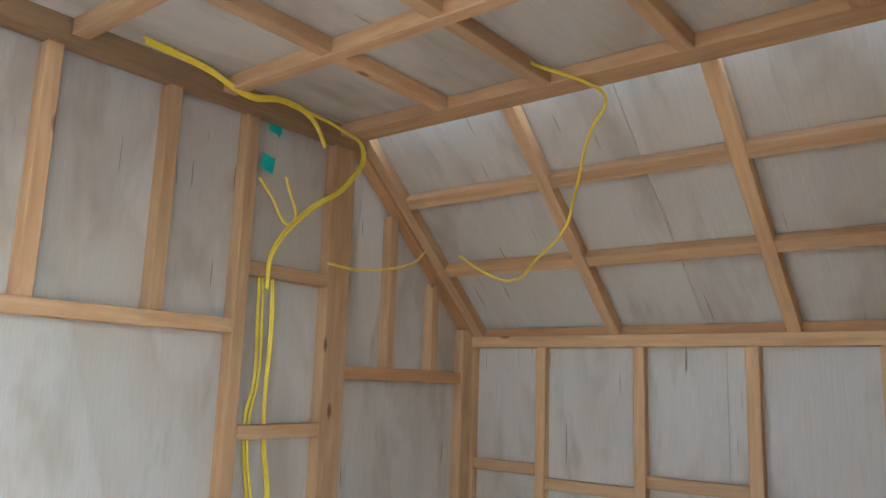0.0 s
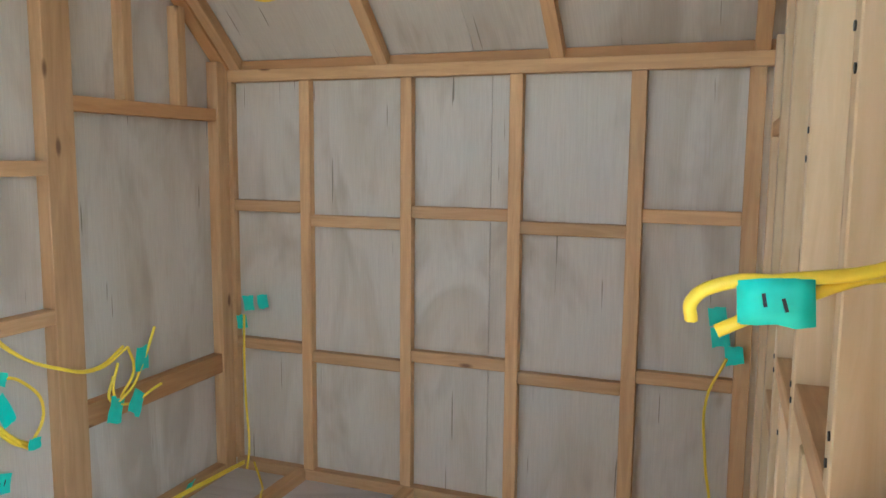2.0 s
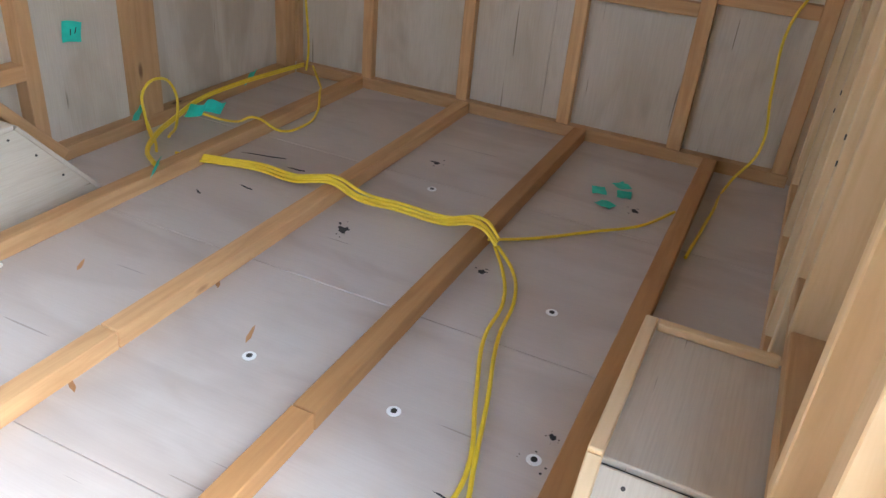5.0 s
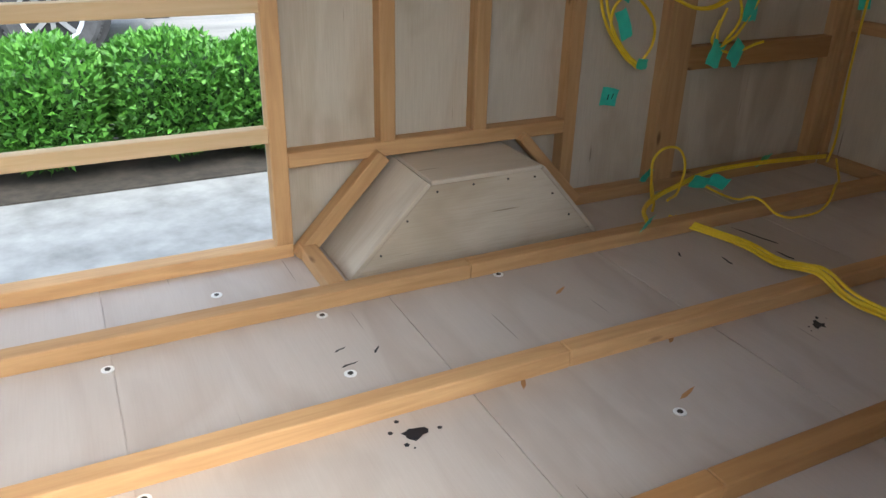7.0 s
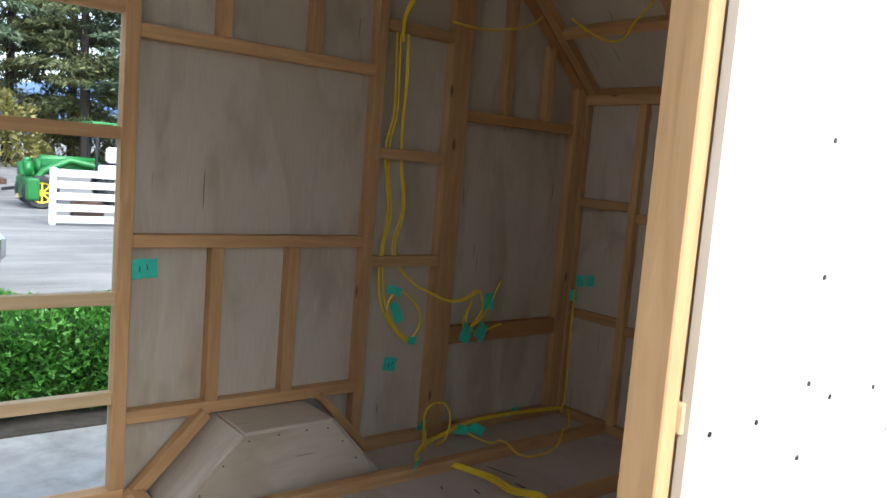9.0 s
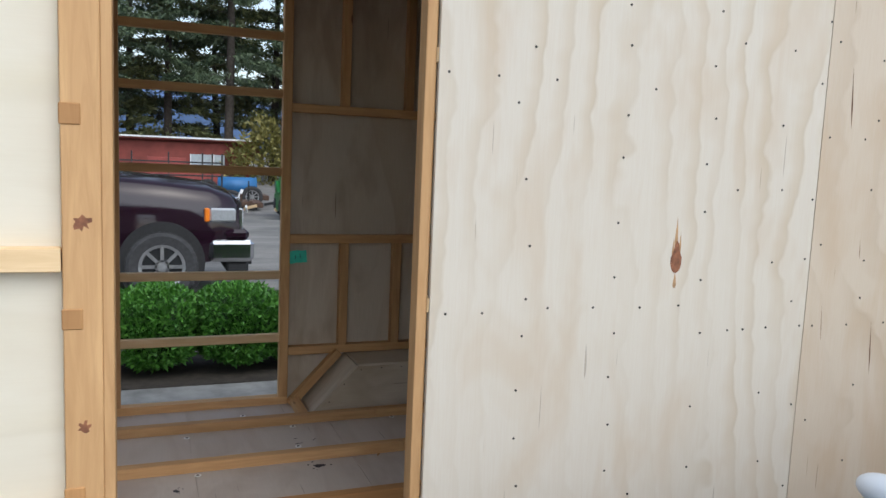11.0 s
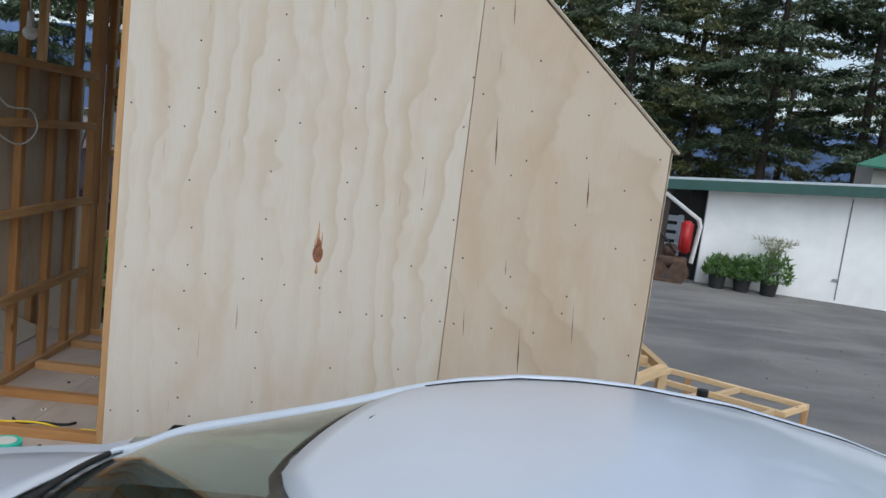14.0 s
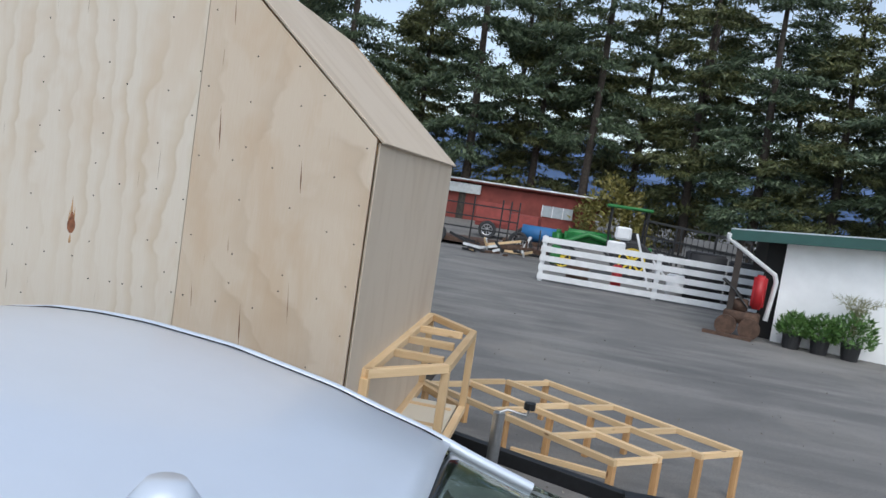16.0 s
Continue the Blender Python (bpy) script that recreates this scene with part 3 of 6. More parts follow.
SPLIT = plain("dark_split", (0.13, 0.06, 0.03), 0.9, 0, 0.4, 40)
for x, z0, z1, w in ((1.33, 2.30, 2.42, 0.004), (1.325, 1.80, 1.99, 0.006), (1.685, 1.68, 1.82, 0.006), (1.29, 1.15, 1.27, 0.003), (1.51, 1.03, 1.21, 0.006), (1.70, 1.16, 1.33, 0.003), (1.42, 1.40, 1.47, 0.003)):
    bm = bmesh.new()
    lean = 0.012 * (z1 - z0) / 0.15
    bm.faces.new([bm.verts.new((x + lean * (0.5 - f) + s * w * (1 - abs(2 * f - 0.8)) * 0.5, -0.0126, z0 + (z1 - z0) * f)) for s, f in ((1, 0.05), (1, 0.4), (1, 0.75), (0, 1.0), (-1, 0.7), (-1, 0.35), (0, 0.0))])
    part("split", finish(bm, "split", SPLIT), sheet_b, "dark split in the plywood face")
DI = 0.088
for x0, x1, z0, z1, d in ((-0.030, -0.002, FLOOR, 2.54, 0.05), (0.035, 0.075, 0.49, 2.59, DI), (0.39, 0.43, 1.3, 2.59, DI), (0.62, 0.66, 0.72, 1.26, DI), (0.80, 0.84, 0.49, 2.59, DI), (1.0, 1.04, 0.49, 1.2, DI), (1.20, 1.24, 0.49, 2.55, DI), (1.5, 1.54, 0.49, 2.3, DI), (1.88, 1.935, 0.49, 1.95, DI), (0.26, 0.3, 0.72, 1.26, DI)):
    # studs past the jamb are paler, painting in the window light on them
    bar("stud", wall_door, x0, x1, 0.001 if x0 < 0 else 0.002, d, z0, z1, PINE if x0 < 0 else PINE_PALE)
bar("rail", wall_door, 0.075, 0.80, 0.003, DI - 0.002, 1.26, 1.30)
bar("rail", wall_door, 0.84, 1.20, 0.003, DI - 0.002, 1.20, 1.24)
bar("rail", wall_door, 0.075, 0.80, 0.003, DI - 0.002, 0.695, 0.735)
bar("noggin", wall_door, 1.24, 1.5, 0.003, DI - 0.002, 1.05, 1.09)
bar("noggin", wall_door, 1.54, 1.88, 0.003, DI - 0.002, 1.25, 1.29)
bar("noggin", wall_door, 1.54, 1.88, 0.003, DI - 0.002, 1.68, 1.72)
bar("bottom_plate", wall_door, 0.84, 1.93, 0.003, DI, FLOOR, FLOOR + 0.04)
bar("sill", wall_door, -0.71, -0.031, -0.004, 0.085, FLOOR - 0.01, FLOOR + 0.03, PINE_PALE)
bar("top_plate", wall_door, -0.83, 1.2, 0.003, DI, 2.545, 2.59)
# unseen header and cladding over the door, added to keep light off upper walls
bar("header", wall_door, -0.71, -0.031, 0.003, DI - 0.004, 2.27, 2.33)
bar("cladding", wall_door, -0.81, -0.001, -0.012, 0.0, 2.27, 2.59, PLY_OUT, "x")
for z in (1.30, 1.905):
    bar("block", wall_door, -0.004, 0.03, -0.006, 0.03, z - 0.018, z + 0.018, PINE_PALE)

# post and panel behind the door
wall_rear = new("wall_rear_side")
tagged(wall_rear, "unfinished rear side wall with post, rails and pale plywood", "wall", kind="structure")
post = bar("post", wall_rear, -0.81, -0.735, -0.002, 0.09, FLOOR - 0.01, 2.59, PINE)
bar("post", wall_rear, -0.735, -0.712, 0.0, 0.09, FLOOR - 0.01, 2.59, PINE)
for z in (1.72, 1.295, 0.905):
    bar("notch", wall_rear, -0.813, -0.772, -0.005, 0.0, z - 0.022, z + 0.022, PINE_RED, label="end grain let into the post")
bar("cladding", wall_rear, -1.75, -0.813, 0.035, 0.045, 0.72, 2.59, PLY_BIRCH, "x")
for z in (0.855, 1.42, 2.2):
    bar("rail", wall_rear, -1.75, -0.813, -0.004, 0.035, z - 0.025, z + 0.025, PINE_PALE)
bar("rail", wall_rear, -1.75, -0.813, -0.002, 0.08, 0.69, 0.735, PINE)
beam("brace", wall_rear, (-1.04, 0.03, 0.72), (-0.80, 0.03, 0.465), 0.06, 0.045, PINE_PALE)
bar("stud", wall_rear, -1.75, -1.71, 0.0, 0.08, FLOOR, 2.59)

for z, r in ((1.50, 0.017), (1.06, 0.012), (2.05, 0.010), (0.78, 0.008)):
    bm = bmesh.new()
    k_rng = random.Random(int(z * 100))
    bm.faces.new([bm.verts.new((-0.772 + r * q * math.cos(a), -0.0027, z + 1.1 * r * q * math.sin(a))) for a, q in [(i * math.tau / 16, k_rng.uniform(0.45, 1.3)) for i in range(16)]])
    part("knot", finish(bm, "knot", KNOT), post, "dark knot with radiating cracks")

# partition between the entrance and the rear bay
wall_partition = new("wall_partition")
tagged(wall_partition, "open stud partition lined on its rear with plywood", "wall", kind="structure")
for y0, y1 in ((0.10, 0.72), (0.725, 1.30), (1.305, 1.72)):
    bar("lining", wall_partition, -0.862, -0.852, y0, y1, 0.86, 2.0, PLY_IN, "z")
for y in (0.12, 0.36, 0.62, 0.95, 1.28, 1.55):
    bar("stud", wall_partition, -0.85, -0.812, y, y + 0.042, FLOOR, 2.55 if y in (0.36, 0.95, 1.55) else 1.98, PINE_RED if y > 0.5 else PINE)
for z in (2.0, 1.72, 1.295, 0.88):
    bar("rail", wall_partition, -0.812, -0.776, 0.1, 1.72, z - 0.02, z + 0.02, PINE)
bar("bottom_plate", wall_partition, -0.85, -0.80, 0.1, 1.86, FLOOR, FLOOR + 0.04)
bar("corner_post", wall_partition, -0.85, -0.80, 1.77, 1.87, FLOOR, 2.55, PINE_RED)

# rear bay beyond the partition
# unseen wall, made up and left half clad so daylight enters
wall_back = new("wall_back")
tagged(wall_back, "unseen rear wall of pine studs, half clad to let daylight in", "wall", kind="structure")
bar("cladding", wall_back, -1.762, -1.75, 0.0, W, 0.42, 0.95, PLY_IN, "z")
for y in (0.5, 1.0, 1.5):
    bar("stud", wall_back, -1.75, -1.71, y, y + 0.04, FLOOR, 2.59)
for x in (-1.7, -1.2):
    bar("stud", wall_far, x, x + 0.042, Y0, Y1, FLOOR, 2.55)
slab("cladding", [(-1.75, 0.42), (-0.805, 0.42), (-0.805, 1.25), (-1.75, 1.25)], "y", Y1, Y1 + 0.012, PLY_IN, wall_far, "z")
ab = new("wheel_arch")
tagged(ab, "plywood wheel box in the rear bay", "wheel arch", kind="structure")
beam("sloping_end", ab, (-1.55, 1.6, 0.62), (-1.05, 1.6, 0.455), 0.5, 0.012, PLY_BIRCH)

# dark screw heads on the inner faces of the door-side studs
bm = bmesh.new()
cyl(bm, (0, 0, 0), 0.005, 0.003, "y", 8)
inner_screw = finish(bm, "screw", SCREW)
for x, z in ((0.815, 1.27), (0.83, 1.29), (0.055, 1.285), (0.045, 1.265), (0.41, 1.33), (0.40, 1.36), (1.215, 1.21), (1.225, 1.235), (1.02, 1.15), (1.21, 0.94), (1.225, 0.90), (0.815, 0.93), (0.825, 0.97), (0.40, 1.70), (0.42, 1.74), (0.82, 1.62), (0.81, 1.66)):
    part("screw", inner_screw, wall_door, m=pose(x, DI + 0.0005, z))
# ---- trailer chassis ----
chassis = group_empty("trailer_chassis", "black steel trailer chassis with road wheels and drawbar", "trailer")
for y in (0.0, W - 0.06):
    bar("rail", chassis, -1.78, 1.96, y - 0.008, y + 0.052, 0.35, 0.434, STEEL_BLACK, label="black square-tube chassis rail")
for x in (-1.7, -0.9, 0.0, 0.9, 1.9):
    bar("cross_member", chassis, x, x + 0.05, 0.052, W - 0.068, 0.36, 0.425, STEEL_BLACK)
bar("bumper_end", chassis, -0.84, -0.70, -0.02, 0.05, 0.345, 0.437, STEEL_BLACK)
for y in (0.35, W - 0.35):
    beam("drawbar", chassis, (1.9, y, 0.35), (3.35, W / 2 + (y - W / 2) * 0.08, 0.33), 0.06, 0.08, STEEL_BLACK)
beam("coupler", chassis, (3.25, W / 2, 0.35), (3.6, W / 2, 0.36), 0.09, 0.09, STEEL_BLACK)


def wheel(parent, x, y, z, r, w, rim_mat, s=1, label="black knobbly tyre"):
    """A tyre with tread blocks and a dished rim, its axle along y."""
    bm = bmesh.new()
    prof = [(0.62, -0.42), (0.9, -0.5), (0.985, -0.40), (1.0, 0.0), (0.985, 0.40), (0.9, 0.5), (0.62, 0.42)]
    n = 40
    rings = [[bm.verts.new((r * p * math.cos(a), w * q, r * p * math.sin(a))) for p, q in prof] for a in [i * math.tau / n for i in range(n)]]
    for i in range(n):
        for k in range(len(prof) - 1):
            bm.faces.new((rings[i][k], rings[(i + 1) % n][k], rings[(i + 1) % n][k + 1], rings[i][k + 1]))
    for i in range(n):
        a = (i + 0.5) * math.tau / n
        for q in (-0.3, 0.0, 0.3):
            m = Matrix.Rotation(-a, 4, "Y") @ Matrix.Translation((r * 1.0, w * (q + 0.05 * (i % 2)), 0))
            for v in add_box(bm, -0.006, 0.008, -w * 0.1, w * 0.1, -r * 0.05, r * 0.05):
                v.co = m @ v.co
    ty = part("tyre", finish(bm, "tyre", RUBBER), parent, label, pose(x, y, z))
    bm = bmesh.new()
    cyl(bm, (0, s * -0.36 * w, 0), r * 0.2, w * 0.16, "y", 16)
    for i in range(8):
        a = i * math.tau / 8
        m = Matrix.Rotation(-a, 4, "Y")
        for v in add_box(bm, r * 0.14, r * 0.58, s * -0.44 * w, s * -0.40 * w, -r * 0.05, r * 0.05):
            v.co = m @ v.co
    for i in range(28):
        a, b = i * math.tau / 28, (i + 1) * math.tau / 28
        q = [bm.verts.new((r * f * math.cos(t), s * -h * w, r * f * math.sin(t))) for f, h, t in ((0.56, 0.40, a), (0.65, 0.46, a), (0.65, 0.46, b), (0.56, 0.40, b))]
        bm.faces.new(q)
    rim = part("rim", finish(bm, "rim", rim_mat), ty, "", pose(x, y, z))
    # black disc paints in the dark hollow behind the spokes
    bm = bmesh.new()
    cyl(bm, (0, s * -0.1 * w, 0), r * 0.63, w * 0.4, "y", 28)
    part("brake_disc", finish(bm, "brake_disc", STEEL_BLACK), ty, "black disc standing for the dark behind the spokes", pose(x, y, z))
    return ty


# black sheets added to make the hollow around the wheels dark
for y0, y1 in ((0.004, 0.265), (W - 0.265, W - 0.05)):
    bar("wheel_liner", chassis, 0.28, 0.61, y0, y1, 0.664, 0.670, STEEL_BLACK, label="added black sheet standing for the dark under the wheel box")
    beam("wheel_liner", chassis, (0.10, (y0 + y1) / 2, 0.445), (0.30, (y0 + y1) / 2, 0.655), y1 - y0, 0.006, STEEL_BLACK)
    beam("wheel_liner", chassis, (0.59, (y0 + y1) / 2, 0.655), (0.78, (y0 + y1) / 2, 0.445), y1 - y0, 0.006, STEEL_BLACK)
bar("wheel_liner", chassis, 0.30, 0.58, 0.266, 0.270, 0.30, 0.65, STEEL_BLACK)
bar("wheel_liner", chassis, 0.12, 0.77, 0.2705, 0.274, 0.30, 0.447, STEEL_BLACK)
RIM = plain("worn_alloy", (0.42, 0.42, 0.43), 0.35, 0.8, 0.2, 12)
for y, s in ((0.112, 1), (W - 0.112, -1)):
    wheel(chassis, 0.447, y, GROUND + 0.362, 0.362, 0.2, RIM, s)
bm = bmesh.new()
cyl(bm, (0, 0, 0), 0.032, 0.60, "z", 16)
jack = part("jack", finish(bm, "jack", STEEL), chassis, "grey drawbar jack with a crank", pose(2.56, 1.02, 0.37))
tube("crank", [(2.56, 1.02, 0.67), (2.60, 1.03, 0.69), (2.70, 1.05, 0.67), (2.71, 1.05, 0.71)], 0.008, STEEL, jack, "", False)
bm = bmesh.new()
cyl(bm, (0, 0, 0), 0.03, 0.035, "z", 12)
part("knob", finish(bm, "knob", STEEL_BLACK), jack, "black knob", pose(2.71, 1.05, 0.725))

# ---- tongue box frame on the front wall ----
box_frame = group_empty("tongue_box_frame", "open pine box frame fixed to the trailer front", "box frame")
C = [(2.0, 0.235), (2.30, 0.59), (2.315, 1.54), (2.0, 1.89)]
for z in (0.955, 0.50):
    for (xa, ya), (xb, yb) in zip(C, C[1:] + C[:1]):
        beam("rail", box_frame, (xa, ya, z), (xb, yb, z), 0.04, 0.04, PINE_PALE, (0, 0, 1))
for x, y in C:
    bar("post", box_frame, x - 0.02, x + 0.02, y - 0.02, y + 0.02, 0.48, 0.935, PINE_PALE)
for y in (0.72, 1.08, 1.42):
    for z in (0.955, 0.50):
        bar("cross_bar", box_frame, 2.02, 2.265, y - 0.019, y + 0.019, z - 0.019, z + 0.019, PINE_PALE)
bar("base_board", box_frame, 2.0, 2.28, 0.66, 1.54, 0.50, 0.512, PLY_BIRCH, "y")

# ---- slatted pine frame standing on the yard ----
deck = group_empty("bench_frame", "low pine bunk frame on short legs standing on asphalt", "wooden frame")
A0, U, V = Vector((4.20, 2.56, 0)), Vector((-0.78, -0.63, 0)).normalized(), Vector((-0.80, 0.60, 0)).normalized()
ZT = 0.28
LU, LV = 1.18, 1.75
for k in range(4):
    s = LU * k / 3
    a = A0 + U * s + Vector((0, 0, ZT - 0.02))
    beam("long_rail", deck, a, a + V * LV, 0.04, 0.04, PINE_PALE, (0, 0, 1))
    for q in (0.02, 0.9, LV - 0.02):
        c = A0 + U * s + V * q
        beam("leg", deck, c + Vector((0, 0, GROUND)), c + Vector((0, 0, ZT - 0.04)), 0.042, 0.042, PINE, tuple(V))
for k in range(3):
    for q in (0.02, 0.5, 1.05, LV - 0.05):
        a = A0 + U * (LU * k / 3 + 0.02) + V * (q + 0.06 * (k % 2)) + Vector((0, 0, ZT - 0.021))
        beam("slat", deck, a, a + U * (LU / 3 - 0.04), 0.04, 0.036, PINE_PALE, (0, 0, 1))
beam("stretcher", deck, A0 + U * 0.8 + V * 0.35 + Vector((0, 0, 0.02)), A0 + U * 1.1 + V * 0.9 + Vector((0, 0, 0.02)), 0.04, 0.03, PINE_PALE, (0, 0, 1))


# ---- silver car parked beside the trailer ----
PAINT_SILVER = plain("silver_car_paint", (0.64, 0.70, 0.79), 0.30, 0.2, 0.03, 3, 0.4)
m, n, l, p = material("car_glass")
p.inputs["Base Color"].default_value = (0.50, 0.60, 0.53, 1)
p.inputs["Roughness"].default_value, p.inputs["IOR"].default_value = 0.0, 1.45
p.inputs["Transmission Weight"].default_value = 1.0
CAR_GLASS = m
PLASTIC = plain("black_plastic", (0.012, 0.012, 0.013), 0.7, 0, 0.3, 30)
YC = -1.47


def curve_at(pts, x):
    if x <= pts[0][0]:
        return pts[0][1]
    for (a, fa), (b, fb) in zip(pts, pts[1:]):
        if x <= b:
            u = (x - a) / (b - a)
            return fa + (fb - fa) * u
    return pts[-1][1]


EDGE_Z = [(-1.35, 0.42), (-1.2, 0.55), (-0.9, 0.67), (-0.45, 0.775), (-0.2, 0.832), (0.1, 0.878), (0.26, 0.898), (0.36, 0.935), (0.5, 1.015), (0.76, 1.11), (0.97, 1.188), (1.08, 1.23), (1.2, 1.266), (1.35, 1.293), (1.5, 1.302), (1.65, 1.300), (1.9, 1.278), (2.2, 1.222), (2.45, 1.15), (2.75, 1.04), (3.0, 0.97), (3.3, 0.94), (3.42, 0.8), (3.45, 0.55)]
HALF_W = [(-1.35, 0.55), (-1.2, 0.68), (-0.8, 0.75), (0.2, 0.74), (0.4, 0.70), (0.9, 0.57), (1.2, 0.535), (1.7, 0.53), (2.3, 0.53), (2.6, 0.56), (3.0, 0.64), (3.3, 0.66), (3.45, 0.6)]
CROWN = [(-1.35, 0.02), (-0.8, 0.06), (0.2, 0.07), (0.5, 0.09), (1.0, 0.085), (1.3, 0.045), (2.3, 0.045), (2.6, 0.06), (3.0, 0.06), (3.45, 0.03)]


def car_patch(name, x0, x1, bow0, bow1, mat, parent, label="", nx=24, ny=16, inset=0.0, lift=0.0):
    """A piece of the car's upper skin; bow: how far its ends curve forward at the middle."""
    bm = bmesh.new()
    g = []
    for i in range(nx + 1):
        row = []
        for j in range(ny + 1):
            s = 2 * j / ny - 1
            k = 1 - abs(s) ** 1.35
            a, b = x0 - bow0 * k, x1 + bow1 * k
            x = a + (b - a) * i / nx
            z = curve_at(EDGE_Z, x) + curve_at(CROWN, x) * (1 - abs(s) ** 2.6) + lift
            row.append(bm.verts.new((x, YC + s * (curve_at(HALF_W, x) - inset), z)))
        g.append(row)
    for i in range(nx):
        for j in range(ny):
            bm.faces.new((g[i][j], g[i + 1][j], g[i + 1][j + 1], g[i][j + 1]))
    bmesh.ops.smooth_vert(bm, verts=[v for v in bm.verts if not v.is_boundary], factor=0.5, use_axis_x=True, use_axis_y=True, use_axis_z=True)
    me = finish(bm, name, mat, True)
    ob = part(name, me, parent, label)
    sol = ob.modifiers.new("thickness", "SOLIDIFY")
    sol.thickness, sol.offset = 0.006, -1
    ob.visible_shadow = mat is not CAR_GLASS
    return ob


car = group_empty("car", "silver hatchback parked alongside the trailer", "car")
car_patch("hood", -1.35, 0.335, 0.06, -0.185, PAINT_SILVER, car, "silver hood")
car_patch("cowl", 0.325, 0.36, 0.175, -0.12, PLASTIC, car, "black scuttle panel under the windscreen", 6, 24, 0.014, -0.010)
car_patch("windscreen", 0.34, 1.12, 0.10, -0.27, CAR_GLASS, car, "dark tinted windscreen", 20, 16, 0.012, -0.004)
car_patch("roof", 1.12, 2.52, 0.27, 0.02, PAINT_SILVER, car, "smooth silver roof", 36, 20)
car_patch("rear_window", 2.53, 3.0, 0.0, 0.02, CAR_GLASS, car, "dark rear window", 14, 16, 0.04, -0.004)
car_patch("tailgate", 3.0, 3.45, 0.0, 0.0, PAINT_SILVER, car, "", 10, 16)
for s in (-1, 1):
    pil, win, low, rail = [], [], [], []
    for i in range(61):
        x = -1.35 + 4.8 * i / 60
        e = Vector((x, YC + s * curve_at(HALF_W, x), curve_at(EDGE_Z, x)))
        belt = Vector((x, YC + s * min(0.80, 0.62 + 0.2 * min(1, (x + 1.35) / 0.5), 0.62 + 0.2 * min(1, (3.45 - x) / 0.4)), min(e.z - 0.004, 0.93)))
        rock = Vector((x, belt.y + s * 0.02, 0.18))
        low.append((belt, rock))
        win.append((e, belt))
    bm = bmesh.new()
    for rows in (low,):
        vv = [[bm.verts.new(a), bm.verts.new(a.lerp(b, 0.4) + Vector((0, s * 0.04, 0))), bm.verts.new(b)] for a, b in rows]
        for r0, r1 in zip(vv, vv[1:]):
            for k in range(2):
                bm.faces.new((r0[k], r1[k], r1[k + 1], r0[k + 1]))
    part("side_panel", finish(bm, "side_panel", PAINT_SILVER, True), car)
    for nm, xa, xb, mt, lab in (("shoulder", -1.36, 0.38, PAINT_SILVER, ""), ("side_window", 0.33, 2.90, CAR_GLASS, "dark side glass"), ("shoulder", 2.84, 3.46, PAINT_SILVER, "")):
        bm = bmesh.new()
        vv = [[bm.verts.new(a), bm.verts.new(b)] for a, b in win if xa <= a.x <= xb]
        for r0, r1 in zip(vv, vv[1:]):
            bm.faces.new((r0[0], r1[0], r1[1], r0[1]))
        ob = part(nm, finish(bm, nm, mt, True), car, lab)
        if mt is CAR_GLASS:
            sol = ob.modifiers.new("thickness", "SOLIDIFY")
            sol.thickness, sol.offset = 0.005, 0
            ob.visible_shadow = False
    for nm, pr, rr, xa, xb, mt, dz in (("pillar", 0, 0.015, 0.30, 2.75, PAINT_SILVER, -0.006), ("roof_trim", 0, 0.0024, 1.12, 2.5, PLASTIC, 0.001)):
        pts = []
        for i in range(31):
            x = xa + (xb - xa) * i / 30
            off = -0.036 if nm == "roof_trim" else 0
            hw = curve_at(HALF_W, x)
            rise = curve_at(CROWN, x) * (1 - (1 + off / hw) ** 2.6)
            pts.append((x, YC + s * (hw + off), curve_at(EDGE_Z, x) + rise + dz))
        tube(nm, pts, rr, mt, car)
    bm = bmesh.new()
    bmesh.ops.create_icosphere(bm, subdivisions=3, radius=1)
    for v in bm.verts:
        v.co = (v.co.x * 0.045, v.co.y * 0.075, v.co.z * 0.036)
    part("wing_mirror", finish(bm, "wing_mirror", PAINT_SILVER, True), car, "silver wing mirror", pose(0.84, YC + s * 0.84, 0.985))
    for x in (-0.72, 2.72):
        wheel(car, x, YC + s * 0.74, GROUND + 0.31, 0.31, 0.2, RIM, s, "car tyre")
bm = bmesh.new()
add_box(bm, -1.3, 3.4, YC - 0.78, YC + 0.78, 0.12, 0.5)
part("floor_pan", finish(bm, "floor_pan", STEEL_BLACK), car)
CABIN = plain("grey_green_cabin_trim", (0.035, 0.04, 0.036), 0.7, 0, 0.15, 12)
SEAT = plain("grey_seat_cloth", (0.13, 0.135, 0.13), 0.9, 0, 0.2, 40)
bm = bmesh.new()
for k in range(12):
    f = k / 11
    add_box(bm, 0.30 + 0.05 * f, 0.36 + 0.48 * f, YC - 0.66 + 0.02 * f, YC + 0.66 - 0.02 * f, 0.78 + 0.006 * k, 0.792 + 0.006 * k)
part("dashboard", finish(bm, "dashboard", CABIN), car, "grey-green dashboard")
for y in (-0.36, 0.36):
    bm = bmesh.new()
    add_box(bm, 1.22, 1.72, YC + y - 0.23, YC + y + 0.23, 0.50, 0.66)
    add_box(bm, 1.60, 1.74, YC + y - 0.22, YC + y + 0.22, 0.60, 1.10)
    add_box(bm, 1.64, 1.73, YC + y - 0.12, YC + y + 0.12, 1.10, 1.22)
    bmesh.ops.bevel(bm, geom=bm.edges[:], offset=0.03, segments=2, affect="EDGES")
    part("seat", finish(bm, "seat", SEAT, True), car, "grey cloth front seat")
